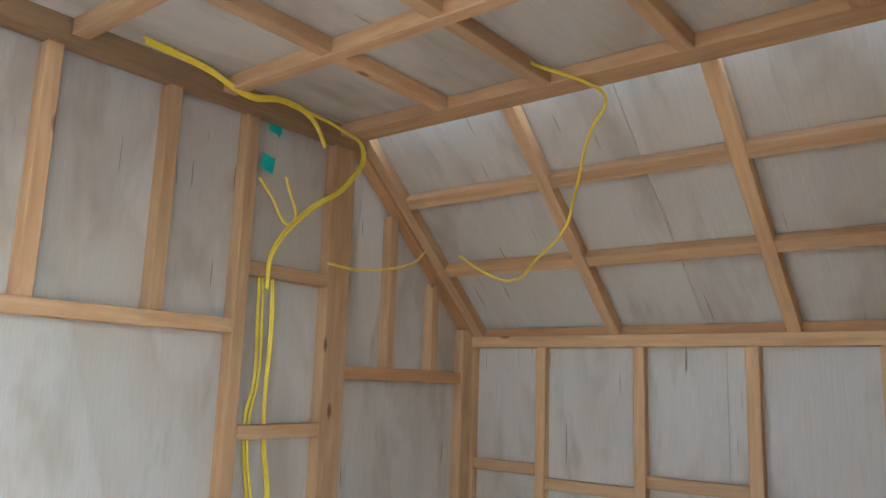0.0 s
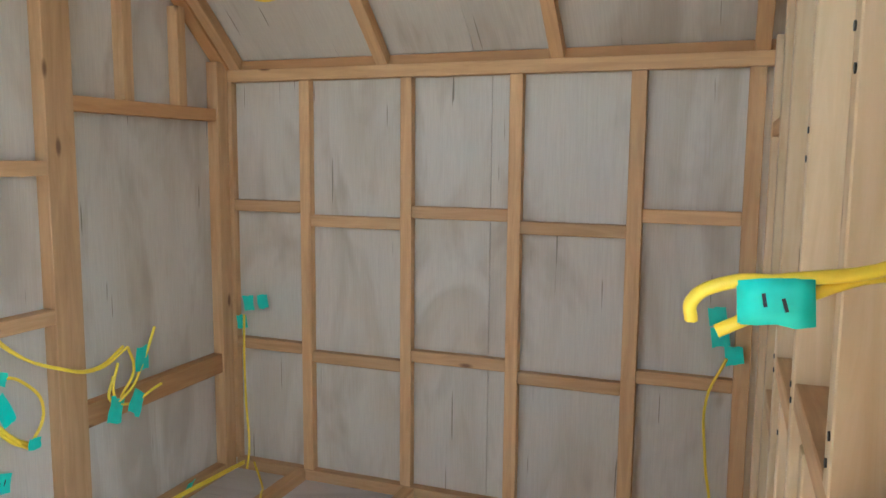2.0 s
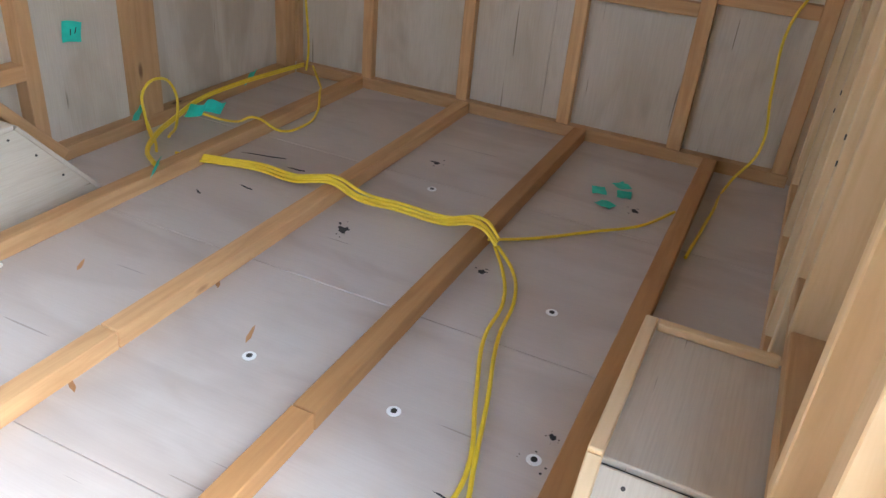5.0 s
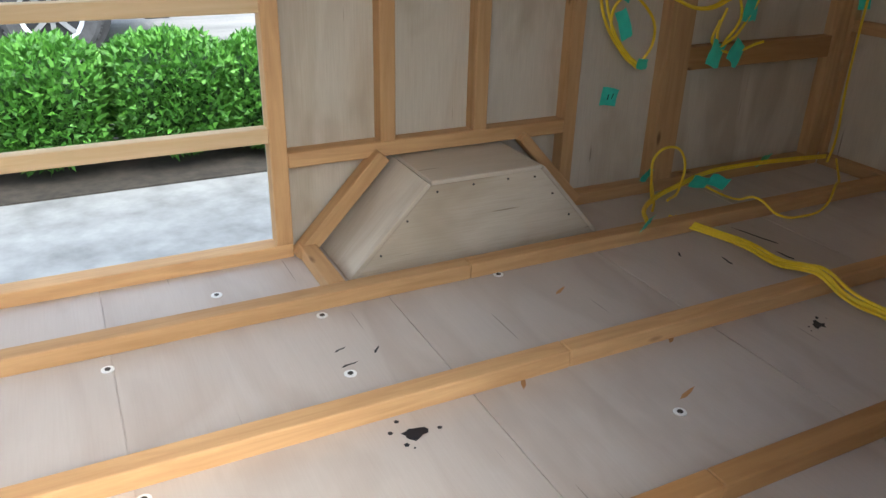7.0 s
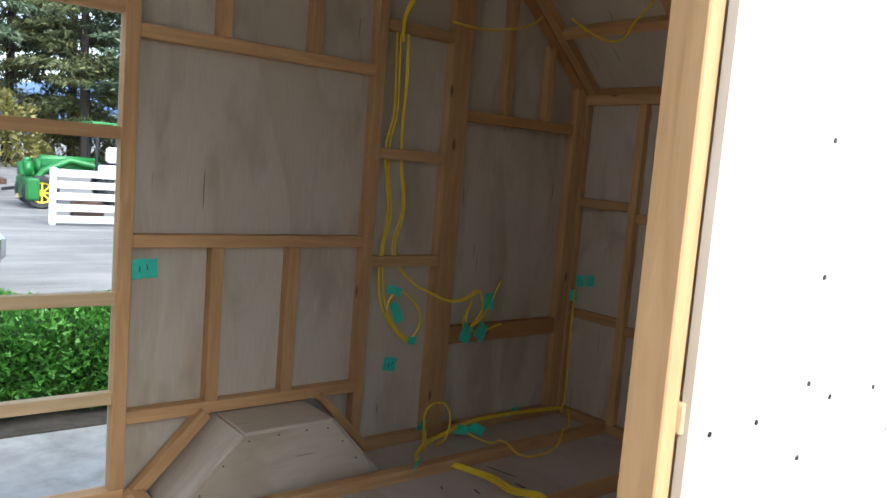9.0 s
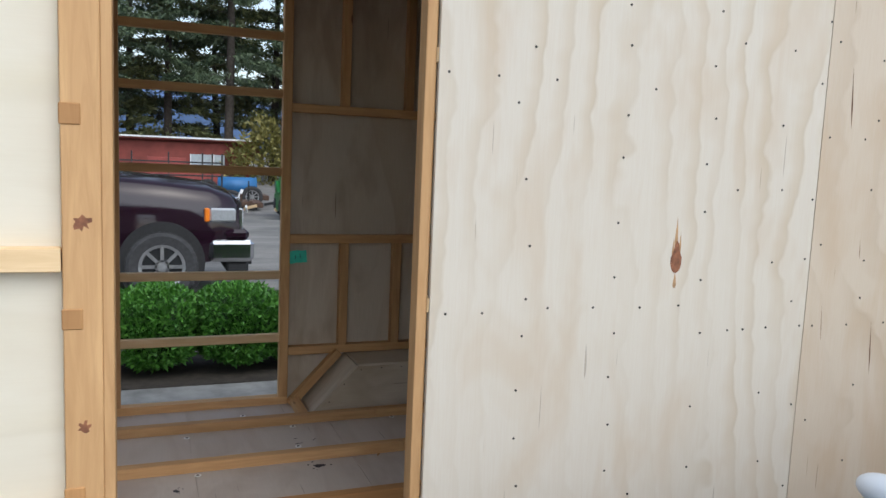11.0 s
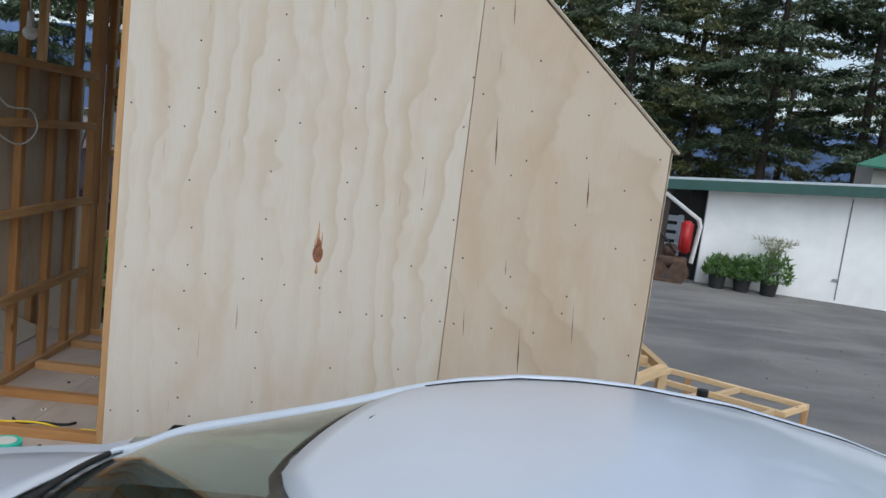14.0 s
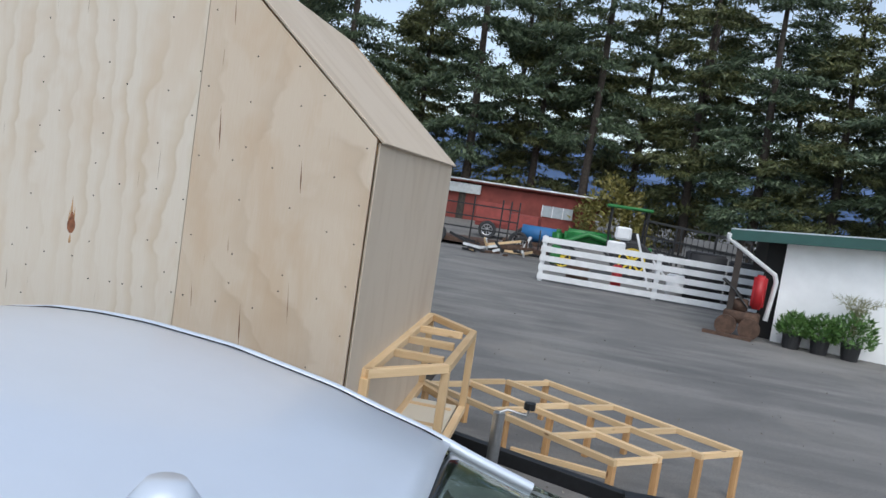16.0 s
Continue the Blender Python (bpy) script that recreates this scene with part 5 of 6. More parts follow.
def mound(seed, w, d, h, mat, size, count, name, label, cat):
    rng = random.Random(seed)
    e = group_empty(name, label, cat)
    pl = []
    for _ in range(count):
        u = Vector((rng.gauss(0, 1), rng.gauss(0, 1), abs(rng.gauss(0, 1)))).normalized()
        r = rng.uniform(0.7, 1.0) * (1 + 0.3 * noise.noise(u * 2.5 + Vector((seed, 0, 0))))
        pl.append((Vector((u.x * w * r, u.y * d * r, u.z * h * r)), u))
    part("leaves", leaf_cloud("leaves", pl, size, mat, rng), e)
    return e


for k, (x, y, w, h, mt) in enumerate(((5.5, 40, 2.2, 3.6, YELLOW_LEAF), (9.5, 44, 2.8, 3.4, YELLOW_LEAF), (-5, 43, 4.0, 3.4, CONIFER_B), (0, 44, 4.0, 3.0, CONIFER_B), (13, 42, 3.5, 2.8, CONIFER_B), (19, 41, 3.5, 3.0, CONIFER), (25, 39, 4, 3.0, CONIFER_B), (-11, 42, 4, 3.5, CONIFER_B))):
    mound(k, w, 1.5, h, mt, 0.16, 2600, "shrub", "rough yellow-green shrub under the conifers", "shrub").matrix_basis = pose(x, y, GROUND - 0.2)

# far ridge, the haze before it painted into its blue colour
bm = bmesh.new()
prev = None
for i in range(81):
    a = radians(-75 + 150 * i / 80)
    r = 700
    hgt = 62 + 30 * noise.noise((i * 0.12, 3.0, 0)) + 10 * noise.noise((i * 0.5, 1.0, 0))
    cur = [bm.verts.new((r * math.sin(a), r * math.cos(a), -5)), bm.verts.new((r * math.sin(a), r * math.cos(a), hgt * 0.6)), bm.verts.new((r * 1.1 * math.sin(a), r * 1.1 * math.cos(a), hgt))]
    if prev:
        for k in range(2):
            bm.faces.new((prev[k], cur[k], cur[k + 1], prev[k + 1]))
    prev = cur
tagged(part("backdrop", finish(bm, "backdrop", plain("hills_haze_painted", (0.10, 0.16, 0.30), 1.0, 0, 0.15, 0.02))), "mountain ridge far behind the trees, haze painted into its blue colour", "hills", kind="structure")

# ---- pickup truck ----
PLUM = plain("plum_truck_paint", (0.014, 0.005, 0.011), 0.08, 0.0, 0.1, 3, 0.0)
CHROME = plain("chrome", (0.65, 0.66, 0.68), 0.15, 1.0, 0.05, 10)
m, n, l, p = material("truck_glass")
p.inputs["Base Color"].default_value = (0.05, 0.075, 0.09, 1)
p.inputs["Roughness"].default_value = 0.04
TRUCK_GLASS = m
LAMP_GLASS = plain("lamp_lens", (0.42, 0.44, 0.46), 0.12, 0.3, 0.1, 30)
AMBER = plain("amber_lens", (0.75, 0.20, 0.02), 0.2, 0, 0.1, 30)
truck = group_empty("pickup_truck", "plum-coloured pickup truck with chrome bumper, parked", "truck")
TY = 8.36
sections = [(0.40, 0.80, 1.05, 0.50), (0.30, 0.88, 1.13, 0.42), (0.05, 0.92, 1.22, 0.36), (-0.4, 0.945, 1.27, 0.30), (-0.95, 0.95, 1.32, 0.26), (-1.1, 0.95, 1.27, 0.22), (-3.25, 0.95, 1.27, 0.22), (-3.3, 0.93, 1.22, 0.22), (-5.3, 0.93, 1.22, 0.26), (-5.36, 0.9, 1.16, 0.3)]
bm = bmesh.new()
prev = None
for x, hw, zt, zb in sections:
    prof = [(-hw * 0.97, zb), (-hw, zb + 0.25), (-hw * 1.0, zt - 0.34), (-hw * 0.955, zt - 0.20), (-hw * 0.93, zt - 0.06), (-hw * 0.80, zt), (0, zt + 0.05), (hw * 0.80, zt), (hw * 0.93, zt - 0.06), (hw * 0.955, zt - 0.20), (hw, zt - 0.34), (hw, zb + 0.25), (hw * 0.97, zb)]
    cur = [bm.verts.new((x, TY + y, z)) for y, z in prof]
    if prev:
        for k in range(len(cur) - 1):
            bm.faces.new((prev[k], cur[k], cur[k + 1], prev[k + 1]))
    else:
        bm.faces.new(cur)
    prev = cur
bm.faces.new(prev)
part("body", finish(bm, "body", PLUM, True), truck, "plum painted body")
bm = bmesh.new()
cab = [(-0.93, 1.28, 0.86), (-1.62, 1.80, 0.70), (-1.9, 1.86, 0.68), (-2.9, 1.86, 0.68), (-3.2, 1.78, 0.70), (-3.28, 1.26, 0.86)]
ring = [[bm.verts.new((x, TY + s * w, z)) for x, z, w in cab] for s in (-1, 1)]
for k in range(5):
    bm.faces.new((ring[0][k], ring[0][k + 1], ring[1][k + 1], ring[1][k]))
for s in (0, 1):
    bm.faces.new(ring[s])
bmesh.ops.bevel(bm, geom=bm.edges[:], offset=0.05, segments=3, affect="EDGES")
part("cab", finish(bm, "cab", PLUM, True), truck)


def quad_part(name, pts, mat, parent, label="", t=0.012):
    bm = bmesh.new()
    bm.faces.new([bm.verts.new(q) for q in pts])
    ob = part(name, finish(bm, name, mat), parent, label)
    sol = ob.modifiers.new("thickness", "SOLIDIFY")
    sol.thickness, sol.offset = t, 0
    return ob


quad_part("windscreen", [(-0.955, TY - 0.74, 1.345), (-0.955, TY + 0.74, 1.345), (-1.575, TY + 0.62, 1.79), (-1.575, TY - 0.62, 1.79)], TRUCK_GLASS, truck, "sky-reflecting windscreen", 0.05)
for s in (-1, 1):
    for xa, xb, xc, xd in ((-1.2, -2.05, -2.05, -1.66), (-2.15, -2.75, -2.75, -2.15), (-2.82, -3.15, -3.1, -2.82)):
        quad_part("side_window", [(xa, TY + s * 0.842, 1.34), (xb, TY + s * 0.842, 1.34), (xc, TY + s * 0.705, 1.77), (xd, TY + s * 0.705, 1.77)], TRUCK_GLASS, truck, "side window", 0.03)
    for x in (-0.47, -4.15):
        # black disc on the flank stands for the shaded hollow of the arch
        bm = bmesh.new()
        cyl(bm, (0, 0, 0), 0.47, 0.08, "y", 32)
        part("wheel_well", finish(bm, "wheel_well", PLASTIC), truck, "black disc painting in the shaded wheel arch", pose(x, TY + s * 0.925, 0.36))
        wheel(truck, x, TY + s * 0.90, GROUND + 0.39, 0.39, 0.25, RIM, -s if s > 0 else 1, "all-terrain truck tyre")
    bar("headlight", truck, 0.05, 0.34, TY + s * 0.90 - 0.045, TY + s * 0.90 + 0.03, 0.83, 0.99, LAMP_GLASS, "x", "clear headlight", 0.02)
    bar("indicator", truck, -0.01, 0.05, TY + s * 0.91 - 0.04, TY + s * 0.91 + 0.03, 0.83, 0.99, AMBER, "x", "amber indicator", 0.015)
    bm = bmesh.new()
    bmesh.ops.create_icosphere(bm, subdivisions=2, radius=1)
    for v in bm.verts:
        v.co = (v.co.x * 0.09, v.co.y * 0.13, v.co.z * 0.10)
    part("mirror", finish(bm, "mirror", PLASTIC, True), truck, "black door mirror", pose(-1.35, TY + s * 1.06, 1.36))
    bar("door_trim", truck, -3.2, -0.95, TY + s * 0.953 - 0.006, TY + s * 0.953 + 0.006, 0.60, 0.625, CHROME, "x", "thin chrome trim", 0.003)
    bar("step_bar", truck, -3.2, -1.0, TY + s * 0.98 - 0.06, TY + s * 0.98 + 0.06, 0.17, 0.24, CHROME, "x", "chrome step bar", 0.02)
    bar("door_handle", truck, -2.0, -1.83, TY + s * 0.955 - 0.012, TY + s * 0.955 + 0.012, 1.02, 1.05, CHROME, "x", "door handle", 0.006)
    for k in range(2):
        bar("badge", truck, -1.25 + 0.19 * k, -1.1 + 0.19 * k, TY + s * 0.958 - 0.004, TY + s * 0.958 + 0.004, 0.87, 0.90, CHROME, "x", "unreadable metal lettering bar", 0.002)
bar("front_bumper", truck, 0.04, 0.56, TY - 0.955, TY + 0.955, 0.36, 0.62, CHROME, "y", "chrome front bumper", 0.05)
bar("air_dam", truck, 0.24, 0.50, TY - 0.88, TY + 0.88, 0.22, 0.36, PLASTIC, "y", "black air dam", 0.03)
bar("bumper_cap", truck, 0.2, 0.50, TY - 0.92, TY + 0.92, 0.62, 0.74, PLUM, "y", "", 0.04)
for y in (-0.30, 0.30):
    for z in (0.82, 0.99):
        bar("grille", truck, 0.33, 0.45, TY + y - 0.24, TY + y + 0.24, z - 0.07, z + 0.07, PLASTIC, "y", "dark grille opening", 0.02)
bar("grille_bar", truck, 0.34, 0.47, TY - 0.62, TY + 0.62, 0.89, 0.92, CHROME, "y", "chrome grille bar", 0.01)
bar("grille_bar", truck, 0.34, 0.48, TY - 0.05, TY + 0.05, 0.74, 1.07, CHROME, "z", "chrome grille bar", 0.01)
for y in (-0.6, 0.6):
    bar("grille_bar", truck, 0.32, 0.46, TY + y - 0.04, TY + y + 0.04, 0.64, 0.97, CHROME, "z", "chrome grille surround", 0.015)
for y in (-0.62, 0.62):
    bm = bmesh.new()
    cyl(bm, (0, 0, 0), 0.055, 0.02, "x", 20)
    part("fog_lamp", finish(bm, "fog_lamp", PLASTIC), truck, "round fog lamp", pose(0.56, TY + y, 0.42))
    bar("tow_hook", truck, 0.5, 0.6, TY + y * 0.55 - 0.03, TY + y * 0.55 + 0.03, 0.25, 0.31, PLASTIC, "x", "", 0.01)

# ---- white rail fence ----
# the far yard is laid out about the spot where the walk ends
YARD = Matrix.Translation((1.923, -2.907, GROUND)) @ Matrix.Rotation(radians(-2.0), 4, "Z") @ Matrix.Scale(1.067, 4) @ Matrix.Translation((-2.01, 2.829, -GROUND))


def in_yard(*things):
    for ob in things:
        ob.matrix_basis = YARD @ ob.matrix_basis


WHITE = plain("weathered_white_paint", (0.74, 0.75, 0.76), 0.6, 0, 0.1, 4)
fence = group_empty("rail_fence", "white painted five-rail wooden fence", "fence")
posts = [Vector((2.45, 14.62, 0)), Vector((5.0, 14.45, 0)), Vector((7.4, 14.3, 0))]
for q in posts:
    bar("post", fence, q.x - 0.05, q.x + 0.05, q.y + 0.02, q.y + 0.12, GROUND, 0.97, WHITE)
for a, b in zip(posts, posts[1:]):
    for k in range(5):
        z = 0.045 + 0.21 * k
        beam("rail", fence, a + Vector((-0.07, 0, z)), b + Vector((0.05, 0, z)), 0.13, 0.025, WHITE, (0, 0, 1))

# ---- white shed with green eave ----
GREEN_METAL = plain("green_metal", (0.025, 0.085, 0.075), 0.45, 0, 0.15, 3)
SHED_WHITE = plain("dirty_white_boards", (0.87, 0.88, 0.89), 0.7, 0, 0.09, 1.2)
shed = group_empty("shed", "long white shed with a dark green eave", "shed")
O, SU = Vector((5.95, 10.4, 0)), Vector((0.965, -0.262, 0))
SV = Vector((0.262, 0.965, 0))
sm = Matrix((SU, SV, Vector((0, 0, 1)))).transposed().to_4x4()
sm.translation = O
EAVE_RISE = 0.085


def shed_part(name, x0, x1, y0, y1, z0, z1, mat, label="", parent=None):
    bm = bmesh.new()
    add_box(bm, x0, x1, y0, y1, z0, z1)
    for v in bm.verts:
        if v.co.z > 1.0:
            v.co.z += EAVE_RISE * v.co.x
    bmesh.ops.bevel(bm, geom=bm.edges[:], offset=0.004, segments=1, affect="EDGES")
    return part(name, finish(bm, name, mat), parent or shed, label, sm)


shed_part("wall", 0, 11, 0, 0.12, GROUND, 1.64, SHED_WHITE, "dirty white boarded wall")
shed_part("wall", 0, 0.12, 0.12, 4.0, GROUND, 1.64, SHED_WHITE)
shed_part("wall", -0.7, 11, 4.0, 4.12, GROUND, 1.64, plain("dark_boards", (0.05, 0.045, 0.04), 0.9))
shed_part("fascia", -0.85, 11.3, -0.42, -0.38, 1.55, 1.72, GREEN_METAL, "dark green fascia")
rf = shed_part("roof", -0.85, 11.3, -0.38, 4.3, 1.70, 1.74, plain("pale_roofing", (0.45, 0.50, 0.53), 0.6, 0, 0.2, 1))
shed_part("corner_post", -0.72, -0.62, -0.3, -0.2, GROUND, 1.62, plain("dark_post", (0.05, 0.04, 0.035), 0.9))
door = shed_part("door", 2.25, 2.27, -0.012, 0.0, GROUND + 0.05, 1.5, plain("door_gap", (0.18, 0.18, 0.18), 0.9), "narrow gap of the shed door")
shed_part("door_latch", 2.17, 2.27, -0.03, -0.012, 0.3, 0.34, STEEL, "latch", door)
q = [sm @ Vector(v) for v in ((-0.86, -0.42, 1.58), (-0.86, -0.4, 1.50), (-0.1, -0.1, 1.02), (-0.06, -0.06, 0.9), (-0.12, -0.06, 0.25))]
tube("downpipe", q, 0.04, WHITE, shed, "white bent downpipe", False)
# near-black sheet, the unlit inside of the shed put into its colour
quad_part("side_opening", [tuple(sm @ Vector(v)) for v in ((-0.28, 0.2, GROUND), (0.0, 0.2, GROUND), (0.0, 0.2, 1.6), (-0.28, 0.2, 1.6))], plain("painted_dark", (0.02, 0.02, 0.02), 0.9), shed, "near-black sheet painting in the dark open end of the shed")
barn = group_empty("green_roof_barn", "barn with a green metal roof behind the shed", "barn")
bm = bmesh.new()
add_box(bm, 14.8, 28, 21.0, 22, GROUND, 2.85)
part("wall", finish(bm, "wall", plain("grey_boards", (0.30, 0.29, 0.27), 0.9, 0, 0.2, 1)), barn, "grey boarded wall")
quad_part("roof", [(14.0, 20.6, 2.72), (28.5, 20.6, 2.72), (28.5, 23.8, 4.4), (18.9, 23.8, 4.4)], plain("green_roof", (0.055, 0.19, 0.125), 0.5, 0, 0.1, 2), barn, "green metal roof", 0.06)

# potted plants beside the shed
POT = plain("black_plant_pot", (0.02, 0.02, 0.022), 0.6)
for k, (u, hgt, wd) in enumerate(((0.32, 0.30, 0.24), (0.72, 0.34, 0.26), (1.15, 0.48, 0.34))):
    base = sm @ Vector((u, -0.35, GROUND))
    e = group_empty("potted_plant", "leafy green plant in a black plastic pot", "potted plant", "potted plants")
    bm = bmesh.new()
    cyl(bm, (0, 0, 0.13), 0.12, 0.26, "z", 18, 0.15)
    part("pot", finish(bm, "pot", POT, False), e, "black plastic pot")
    rng = random.Random(90 + k)
    pl = []
    for _ in range(900):
        u3 = Vector((rng.gauss(0, 1), rng.gauss(0, 1), abs(rng.gauss(0, 0.9)))).normalized()
        pl.append((Vector((u3.x * wd, u3.y * wd, 0.26 + u3.z * hgt)) * rng.uniform(0.75, 1.05), (u3 + Vector((0, 0, 0.7))).normalized()))
    part("leaves", leaf_cloud("leaves", pl, 0.035, GRASS_LEAF, rng, long=2.2), e)
    if k == 2:
        bl = []
        for _ in range(120):
            a = rng.uniform(0, math.tau)
            d = Vector((math.cos(a), math.sin(a), 0)) * rng.uniform(0.1, 0.5)
            for q in range(7):
                f = q / 7
                bl.append((Vector((0, 0, 0.4)) + d * f * f + Vector((0, 0, 0.75 * f - 0.18 * f * f)), (d * f + Vector((0, 0, 0.5))).normalized()))
        part("grass_plumes", leaf_cloud("grass_plumes", bl, 0.011, leaf_material("dry_grass", (0.16, 0.17, 0.09), (0.34, 0.33, 0.2)), rng, long=10), e, "pale arching grass blades")
    e.matrix_basis = Matrix.Translation(base)
    in_yard(e)

# red garden machine by the shed corner
RED = plain("red_machine_paint", (0.42, 0.02, 0.025), 0.4, 0, 0.15, 6)
tiller = group_empty("garden_tiller", "old red garden machine with rusty tines", "garden machine")
RUST = plain("rusty_iron", (0.10, 0.06, 0.042), 0.85, 0.2, 0.4, 12)
tm = sm @ Matrix.Translation((-0.5, -0.35, GROUND))
bm = bmesh.new()
add_box(bm, 0.12, 0.32, 0.0, 0.3, 0.5, 1.05)
bmesh.ops.bevel(bm, geom=bm.edges[:], offset=0.04, segments=3, affect="EDGES")
part("hood", finish(bm, "hood", RED, True), tiller, "red engine hood", tm)
bm = bmesh.new()
add_box(bm, -0.25, 0.3, -0.02, 0.28, 0.22, 0.42)
add_box(bm, -0.12, 0.1, 0.02, 0.2, 0.42, 0.62)
bmesh.ops.bevel(bm, geom=bm.edges[:], offset=0.02, segments=2, affect="EDGES")
part("engine", finish(bm, "engine", RUST, True), tiller, "rusty brown engine block", tm)
for x in (-0.18, 0.18):
    bm = bmesh.new()
    cyl(bm, (x, -0.06, 0.17), 0.17, 0.08, "y", 20)
    part("wheel", finish(bm, "wheel", RUST), tiller, "small rusty wheel", tm)
for y in (0.0, 0.25):
    tube("handle", [tm @ Vector(v) for v in ((0.1, y, 0.5), (-0.2, y, 0.8), (-0.35, y, 0.9))], 0.015, STEEL_BLACK, tiller, "black handle")
bm = bmesh.new()
add_box(bm, -0.5, 0.25, -0.25, -0.12, 0.0, 0.05)
part("skid_board", finish(bm, "skid_board", RUST), tiller, "", tm)

# ---- red barn, tractor and farm clutter beyond the fence ----
RED_BOARD = plain("faded_red_boards", (0.20, 0.045, 0.035), 0.8, 0, 0.25, 1.5)
rb = group_empty("red_barn", "low faded red barn with a pale roof edge", "barn")
bm = bmesh.new()
add_box(bm, -9, 3.1, 38, 43, GROUND - 0.2, 1.85)
part("wall", finish(bm, "wall", RED_BOARD), rb, "red boarded wall")
quad_part("roof", [(-9.3, 37.6, 2.02), (3.2, 37.6, 2.02), (4.4, 43.4, 1.2), (-9.3, 43.4, 2.4)], RED_BOARD, rb, "red roof", 0.12)
bar("roof_edge", rb, -9.3, 3.2, 37.5, 37.56, 2.03, 2.11, WHITE, "x", "pale roof edge")
for x in (0.55, 1.1, 1.65):
    w = bar("window", rb, x - 0.25, x + 0.25, 37.93, 37.99, 0.72, 1.30, plain("pale_window", (0.38, 0.42, 0.45), 0.2), "x", "pale dusty window")
    bar("frame", w, x - 0.29, x - 0.25, 37.9, 37.97, 0.70, 1.32, WHITE, "z")
for x in (-6.5, -4.2):
    bar("panel", rb, x - 1.1, x + 1.1, 37.7, 37.8, 1.35, 1.85, plain("grey_white_sheet", (0.55, 0.57, 0.58), 0.6), "x", "pale sheet panel under the eave")

TRACTOR_GREEN = plain("green_machine_paint", (0.02, 0.16, 0.035), 0.35, 0, 0.15, 5)
YELLOW = plain("yellow_rim", (0.75, 0.55, 0.03), 0.5)
tr = group_empty("tractor", "green tractor with a canopy and yellow wheel rims", "tractor")
bm = bmesh.new()
add_box(bm, 2.2, 3.45, 17.0, 17.6, 0.62, 1.02)
add_box(bm, 1.9, 2.2, 17.05, 17.55, 0.5, 0.95)
bmesh.ops.bevel(bm, geom=bm.edges[:], offset=0.09, segments=3, affect="EDGES")
part("hood", finish(bm, "hood", TRACTOR_GREEN, True), tr, "green hood")
bar("canopy", tr, 3.15, 4.3, 16.75, 17.85, 1.72, 1.80, TRACTOR_GREEN, "x", "green canopy", 0.03)
for x, y in ((3.3, 16.85), (4.2, 16.85), (3.3, 17.75), (4.2, 17.75)):
    bar("canopy_post", tr, x - 0.025, x + 0.025, y - 0.025, y + 0.025, 0.6, 1.72, PLASTIC)
bar("seat", tr, 3.75, 4.1, 17.1, 17.5, 0.75, 1.15, PLASTIC, "x", "black seat", 0.05)
bar("fender", tr, 3.5, 4.4, 16.7, 16.95, 0.75, 0.85, TRACTOR_GREEN, "x", "", 0.03)
for x, r in ((2.25, 0.33), (3.95, 0.52)):
    for y in (16.8, 17.8):
        wheel(tr, x, y, GROUND + r, r, 0.3, YELLOW, 1, "tractor tyre")
for y in (16.9, 17.7):
    tube("loader_arm", [(3.3, y, 0.85), (2.8, y, 0.95), (2.3, y, 0.7), (2.1, y, 0.4)], 0.07, TRACTOR_GREEN, tr, "green loader arm", False)
bar("bucket", tr, 1.95, 2.2, 16.6, 18.0, 0.1, 0.55, TRACTOR_GREEN, "y", "green loader bucket", 0.04)

clutter_rng = random.Random(7)
tank = group_empty("blue_tank", "blue plastic tank on a flat trailer", "tank")
bm = bmesh.new()
cyl(bm, (0, 0, 0), 0.26, 1.1, "x", 20)
part("barrel", finish(bm, "barrel", plain("blue_plastic", (0.03, 0.14, 0.33), 0.5), True), tank, "", pose(1.3, 21.6, 0.52))
bar("deck", tank, 0.2, 2.2, 21.3, 22.3, 0.12, 0.26, RUST, "x", "rusty trailer deck", 0.01)
for x in (0.7, 1.7):
    wheel(tank, x, 21.25, GROUND + 0.3, 0.3, 0.2, RIM, 1, "trailer tyre")
implement = group_empty("farm_implement", "grey tubular farm implement", "farm machine")
for k in range(9):
    a = (4.6 + clutter_rng.uniform(-0.6, 2.0), 15.5 + clutter_rng.uniform(0, 1.5), GROUND)
    b = (a[0] + clutter_rng.uniform(-1.2, 1.2), a[1], clutter_rng.uniform(0.7, 1.3))
    beam("strut", implement, a, b, 0.05, 0.05, STEEL_BLACK if k % 3 else WHITE, (0, 1, 0))
cage = group_empty("wire_cage", "black steel cage trailer beyond the fence", "cage")
for x in (4.3, 5.2, 6.1, 7.0):
    for y in (18.2, 19.4):
        bar("post", cage, x - 0.025, x + 0.025, y, y + 0.05, GROUND, 1.5 - 0.08 * (x - 4.3), STEEL_BLACK)
for x in [4.45 + 0.15 * k for k in range(17)]:
    bar("wire", cage, x - 0.008, x + 0.008, 18.2, 18.215, 0.1, 1.40 - 0.08 * (x - 4.3), STEEL_BLACK)
bar("panel", cage, 5.3, 6.9, 18.26, 18.3, 0.7, 1.22, plain("grey_mesh_panel", (0.2, 0.2, 0.2), 0.8), "x", "grey mesh panel")
for z in (0.4, 0.75, 1.1, 1.5):
    beam("rail", cage, (4.3, 18.22, z), (7.0, 18.22, z - 0.06 * 2.7), 0.06, 0.04, STEEL_BLACK, (0, 0, 1))
crates = []
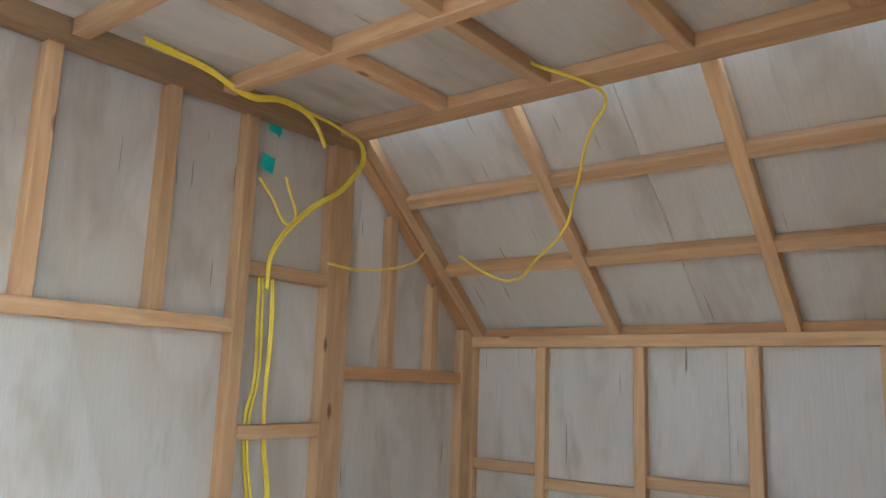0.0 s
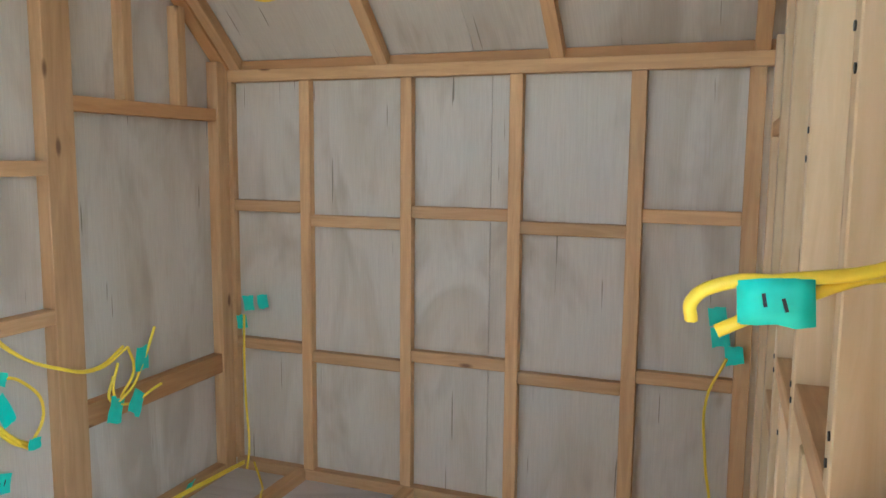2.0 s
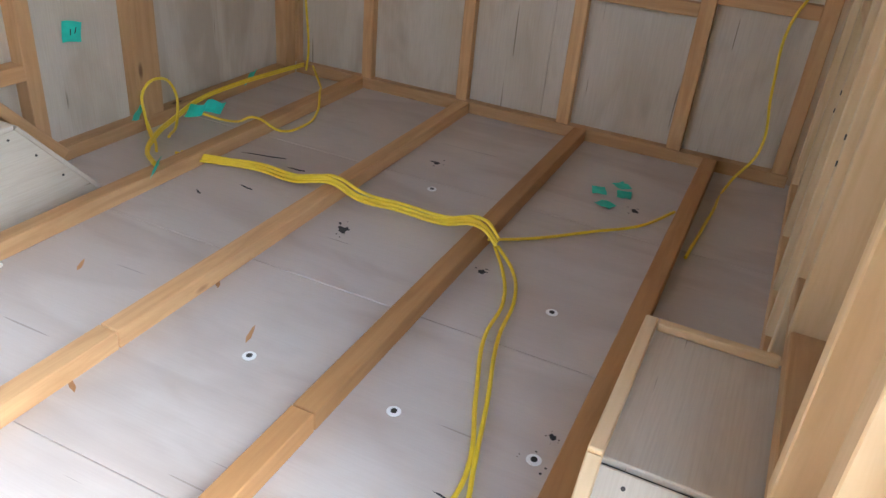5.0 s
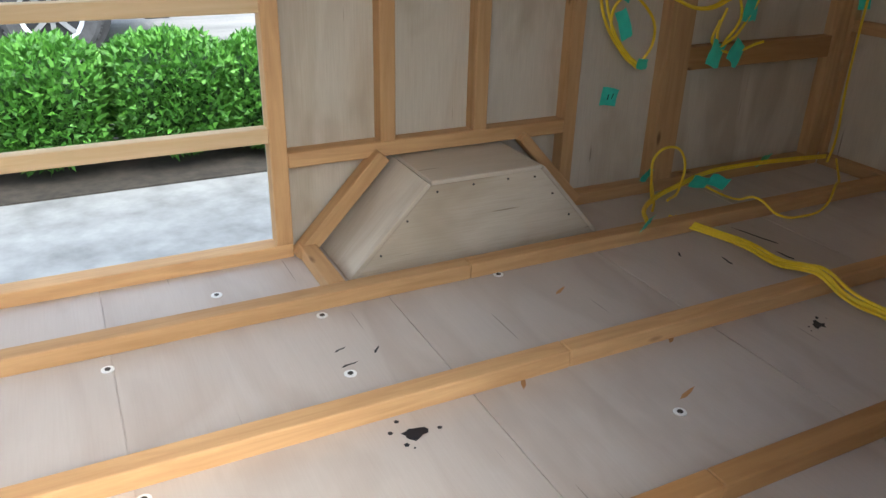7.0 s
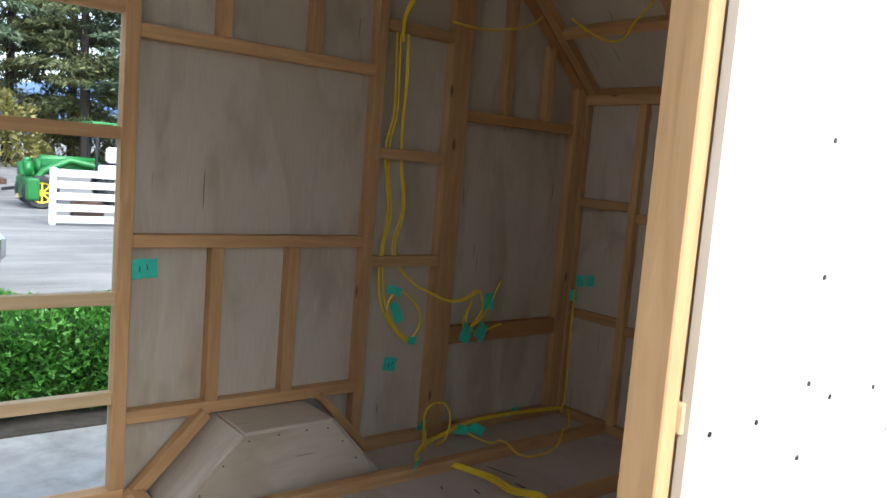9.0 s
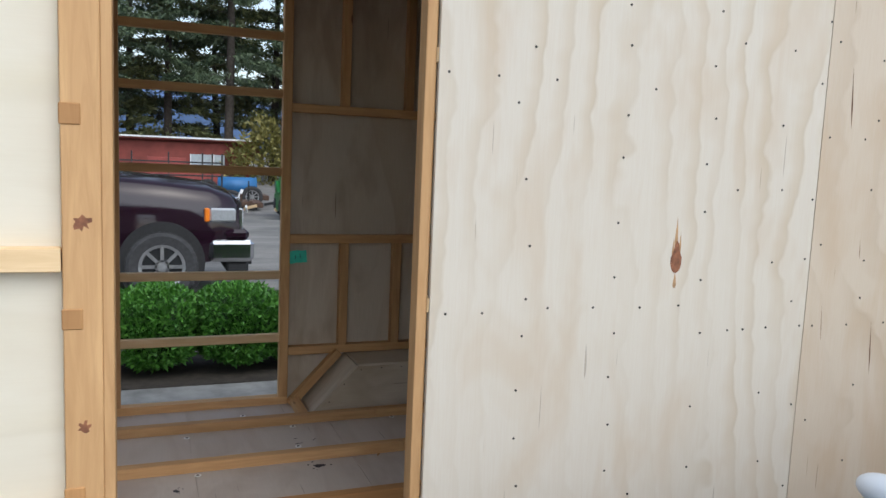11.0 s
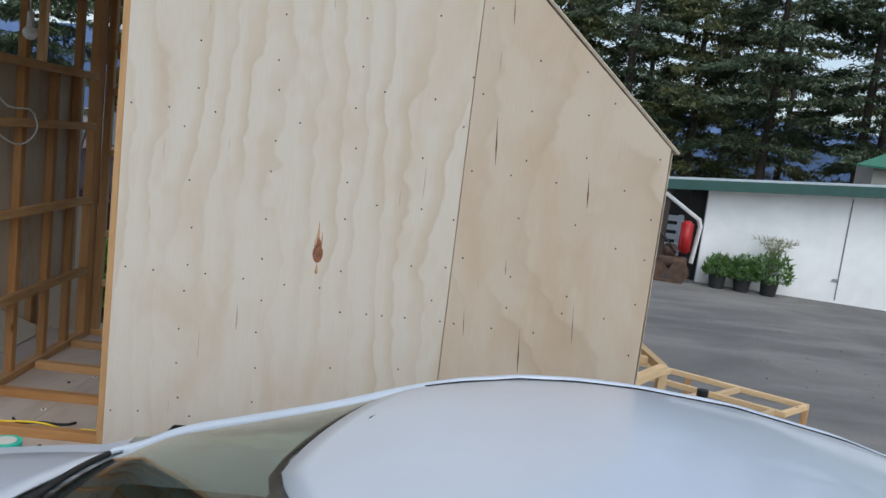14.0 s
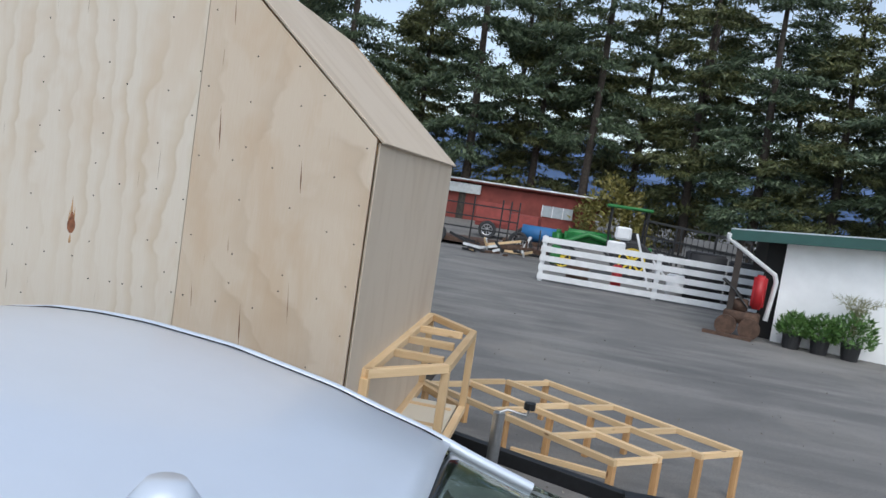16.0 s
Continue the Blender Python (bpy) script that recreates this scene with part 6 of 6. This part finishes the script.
for k, (x, y, z0, w, h, mt) in enumerate(((3.55, 14.3, 0.0, 0.22, 0.55, RED), (5.45, 14.7, 0.0, 0.8, 1.08, POT), (6.3, 14.8, 0.0, 0.6, 1.0, POT), (7.0, 14.9, 0.0, 0.6, 0.8, POT), (2.7, 14.5, 0.0, 0.5, 0.35, RUST), (4.9, 14.9, 0.0, 0.4, 0.5, WHITE))):
    cr = group_empty("crate", "plastic bin standing behind the fence", "bin", "bins")
    bm = bmesh.new()
    add_box(bm, x - w / 2, x + w / 2, y, y + w, GROUND, GROUND + h)
    bmesh.ops.bevel(bm, geom=[e for e in bm.edges], offset=0.03, segments=2, affect="EDGES")
    part("shell", finish(bm, "shell", mt, True), cr)
    in_yard(cr)

rack = group_empty("stake_rack", "black steel stake sides on a rusty flat trailer", "trailer")
bar("deck", rack, -2.6, 1.85, 19.6, 21.0, 0.02, 0.16, RUST, "x", "dark rusty deck", 0.01)
for x in (-2.4, -1.5, -0.6, 0.25, 0.5, 0.75, 1.45):
    bar("stake", rack, x - 0.02, x + 0.02, 19.55, 19.6, 0.16, 1.45 if x < 1 else 0.75, STEEL_BLACK)
for z in (0.5, 0.85, 1.2):
    bar("rail", rack, -2.6, 0.77, 19.53, 19.55, z - 0.02, z + 0.02, STEEL_BLACK)
for x in (-1.6, 1.0):
    wheel(rack, x, 19.55, GROUND + 0.28, 0.28, 0.2, RIM, 1, "trailer tyre")
bar("engine_cover", tr, 3.45, 3.85, 16.62, 16.8, 0.95, 1.28, WHITE, "x", "white cover", 0.05)
bar("side_panel", tr, 3.3, 3.75, 16.6, 16.75, 0.6, 0.9, WHITE, "x", "white side panel", 0.04)

# lamp hanging on the partition
bulb = group_empty("hanging_bulb", "white bulb hanging on a cord at the partition", "light bulb")
bm = bmesh.new()
bmesh.ops.create_uvsphere(bm, u_segments=20, v_segments=12, radius=0.032)
part("glass", finish(bm, "glass", plain("opal_glass", (0.80, 0.80, 0.78), 0.2), True), bulb, "opal glass bulb", pose(-0.76, 0.87, 2.13))
bm = bmesh.new()
cyl(bm, (0, 0, 0), 0.017, 0.07, "z", 14, 0.014)
part("socket", finish(bm, "socket", CABLE_W), bulb, "white socket", pose(-0.76, 0.87, 2.19))
tube("cord", [(-0.76, 0.87, 2.22), (-0.765, 0.86, 2.4), (-0.77, 0.88, 2.55)], 0.004, CABLE_W, bulb)
spike_rng = random.Random(5)
gravel = []
for _ in range(900):
    x, y = spike_rng.uniform(2.2, 14), spike_rng.uniform(1, 13)
    gravel.append((Vector((x, y, GROUND + 0.004)), Vector((0, 0, 1))))
tagged(part("gravel", leaf_cloud("gravel", gravel, 0.028, plain("stone_chips", (0.24, 0.22, 0.19), 0.9), spike_rng, long=0.5)), "loose stone chips scattered on the asphalt yard", "gravel", kind="stuff")

RED_FADED = plain("faded_red_paint", (0.26, 0.05, 0.04), 0.6, 0, 0.25, 4)
red_trailer = group_empty("farm_wagon", "faded red farm wagon loaded with scrap", "wagon")
bar("bed", red_trailer, -1.3, 1.0, 25.0, 26.6, 0.35, 0.95, RED_FADED, "x", "red wagon bed", 0.03)
bar("tailboard", red_trailer, -1.3, -0.1, 24.94, 25.0, 0.5, 1.25, RED_FADED, "x", "", 0.01)
for x in (-0.8, 0.6):
    wheel(red_trailer, x, 24.95, GROUND + 0.32, 0.32, 0.2, RIM, 1, "wagon tyre")
scrap = group_empty("scrap_pile", "heap of scrap timber and iron on the yard", "scrap")
scrap_rng = random.Random(19)
for k in range(26):
    a = Vector((scrap_rng.uniform(-0.6, 2.0), scrap_rng.uniform(17.5, 19.0), GROUND + scrap_rng.uniform(0.02, 0.3)))
    b = a + Vector((scrap_rng.uniform(-1.0, 1.0), scrap_rng.uniform(-0.3, 0.3), scrap_rng.uniform(-0.05, 0.35)))
    beam("stick", scrap, a, b, 0.07, 0.04, (RUST, STEEL_BLACK, PINE_PALE, WHITE)[k % 4], (0, 0, 1))

in_yard(shed, barn, tiller, rb, tr, tank, implement, cage, rack, red_trailer, scrap)

# small things at the door and in the rear bay
plate = group_empty("label_plate", "small white label at the bottom corner of the plywood", "label")
bar("sticker", plate, 0.012, 0.045, -0.0142, -0.0125, 0.475, 0.52, WHITE, "x", "", 0.0)
bundle = group_empty("tape_scrap", "green tape scrap lying on the wheel box", "tape")
tape_tag(bundle, (-1.12, 0.30, 0.60), 0.07, 0.05, (60, 0, 20), 95)
bm = bmesh.new()
rng = random.Random(6)
for k in range(9):
    x = -0.66 + 0.066 * k + rng.uniform(-0.02, 0.02)
    ln, hh = rng.uniform(0.012, 0.05), rng.uniform(0.002, 0.007)
    bm.faces.new([bm.verts.new((x + ln * u, -0.0052, FLOOR - 0.004 + rng.uniform(0, 0.006) + hh * v)) for u, v in ((-0.5, 0), (-0.1, 0.9), (0.4, 0.6), (0.5, 0), (0.1, -0.5))])
part("gouge", finish(bm, "gouge", INK), wall_door, "dark gouges along the sill")
screwdriver = group_empty("pencil_stub", "short dark carpenter's pencil on the sill", "pencil")
tube("shaft", [(-0.33, 0.10, FLOOR + 0.034), (-0.305, 0.17, FLOOR + 0.034)], 0.006, PLASTIC, screwdriver, "", False)
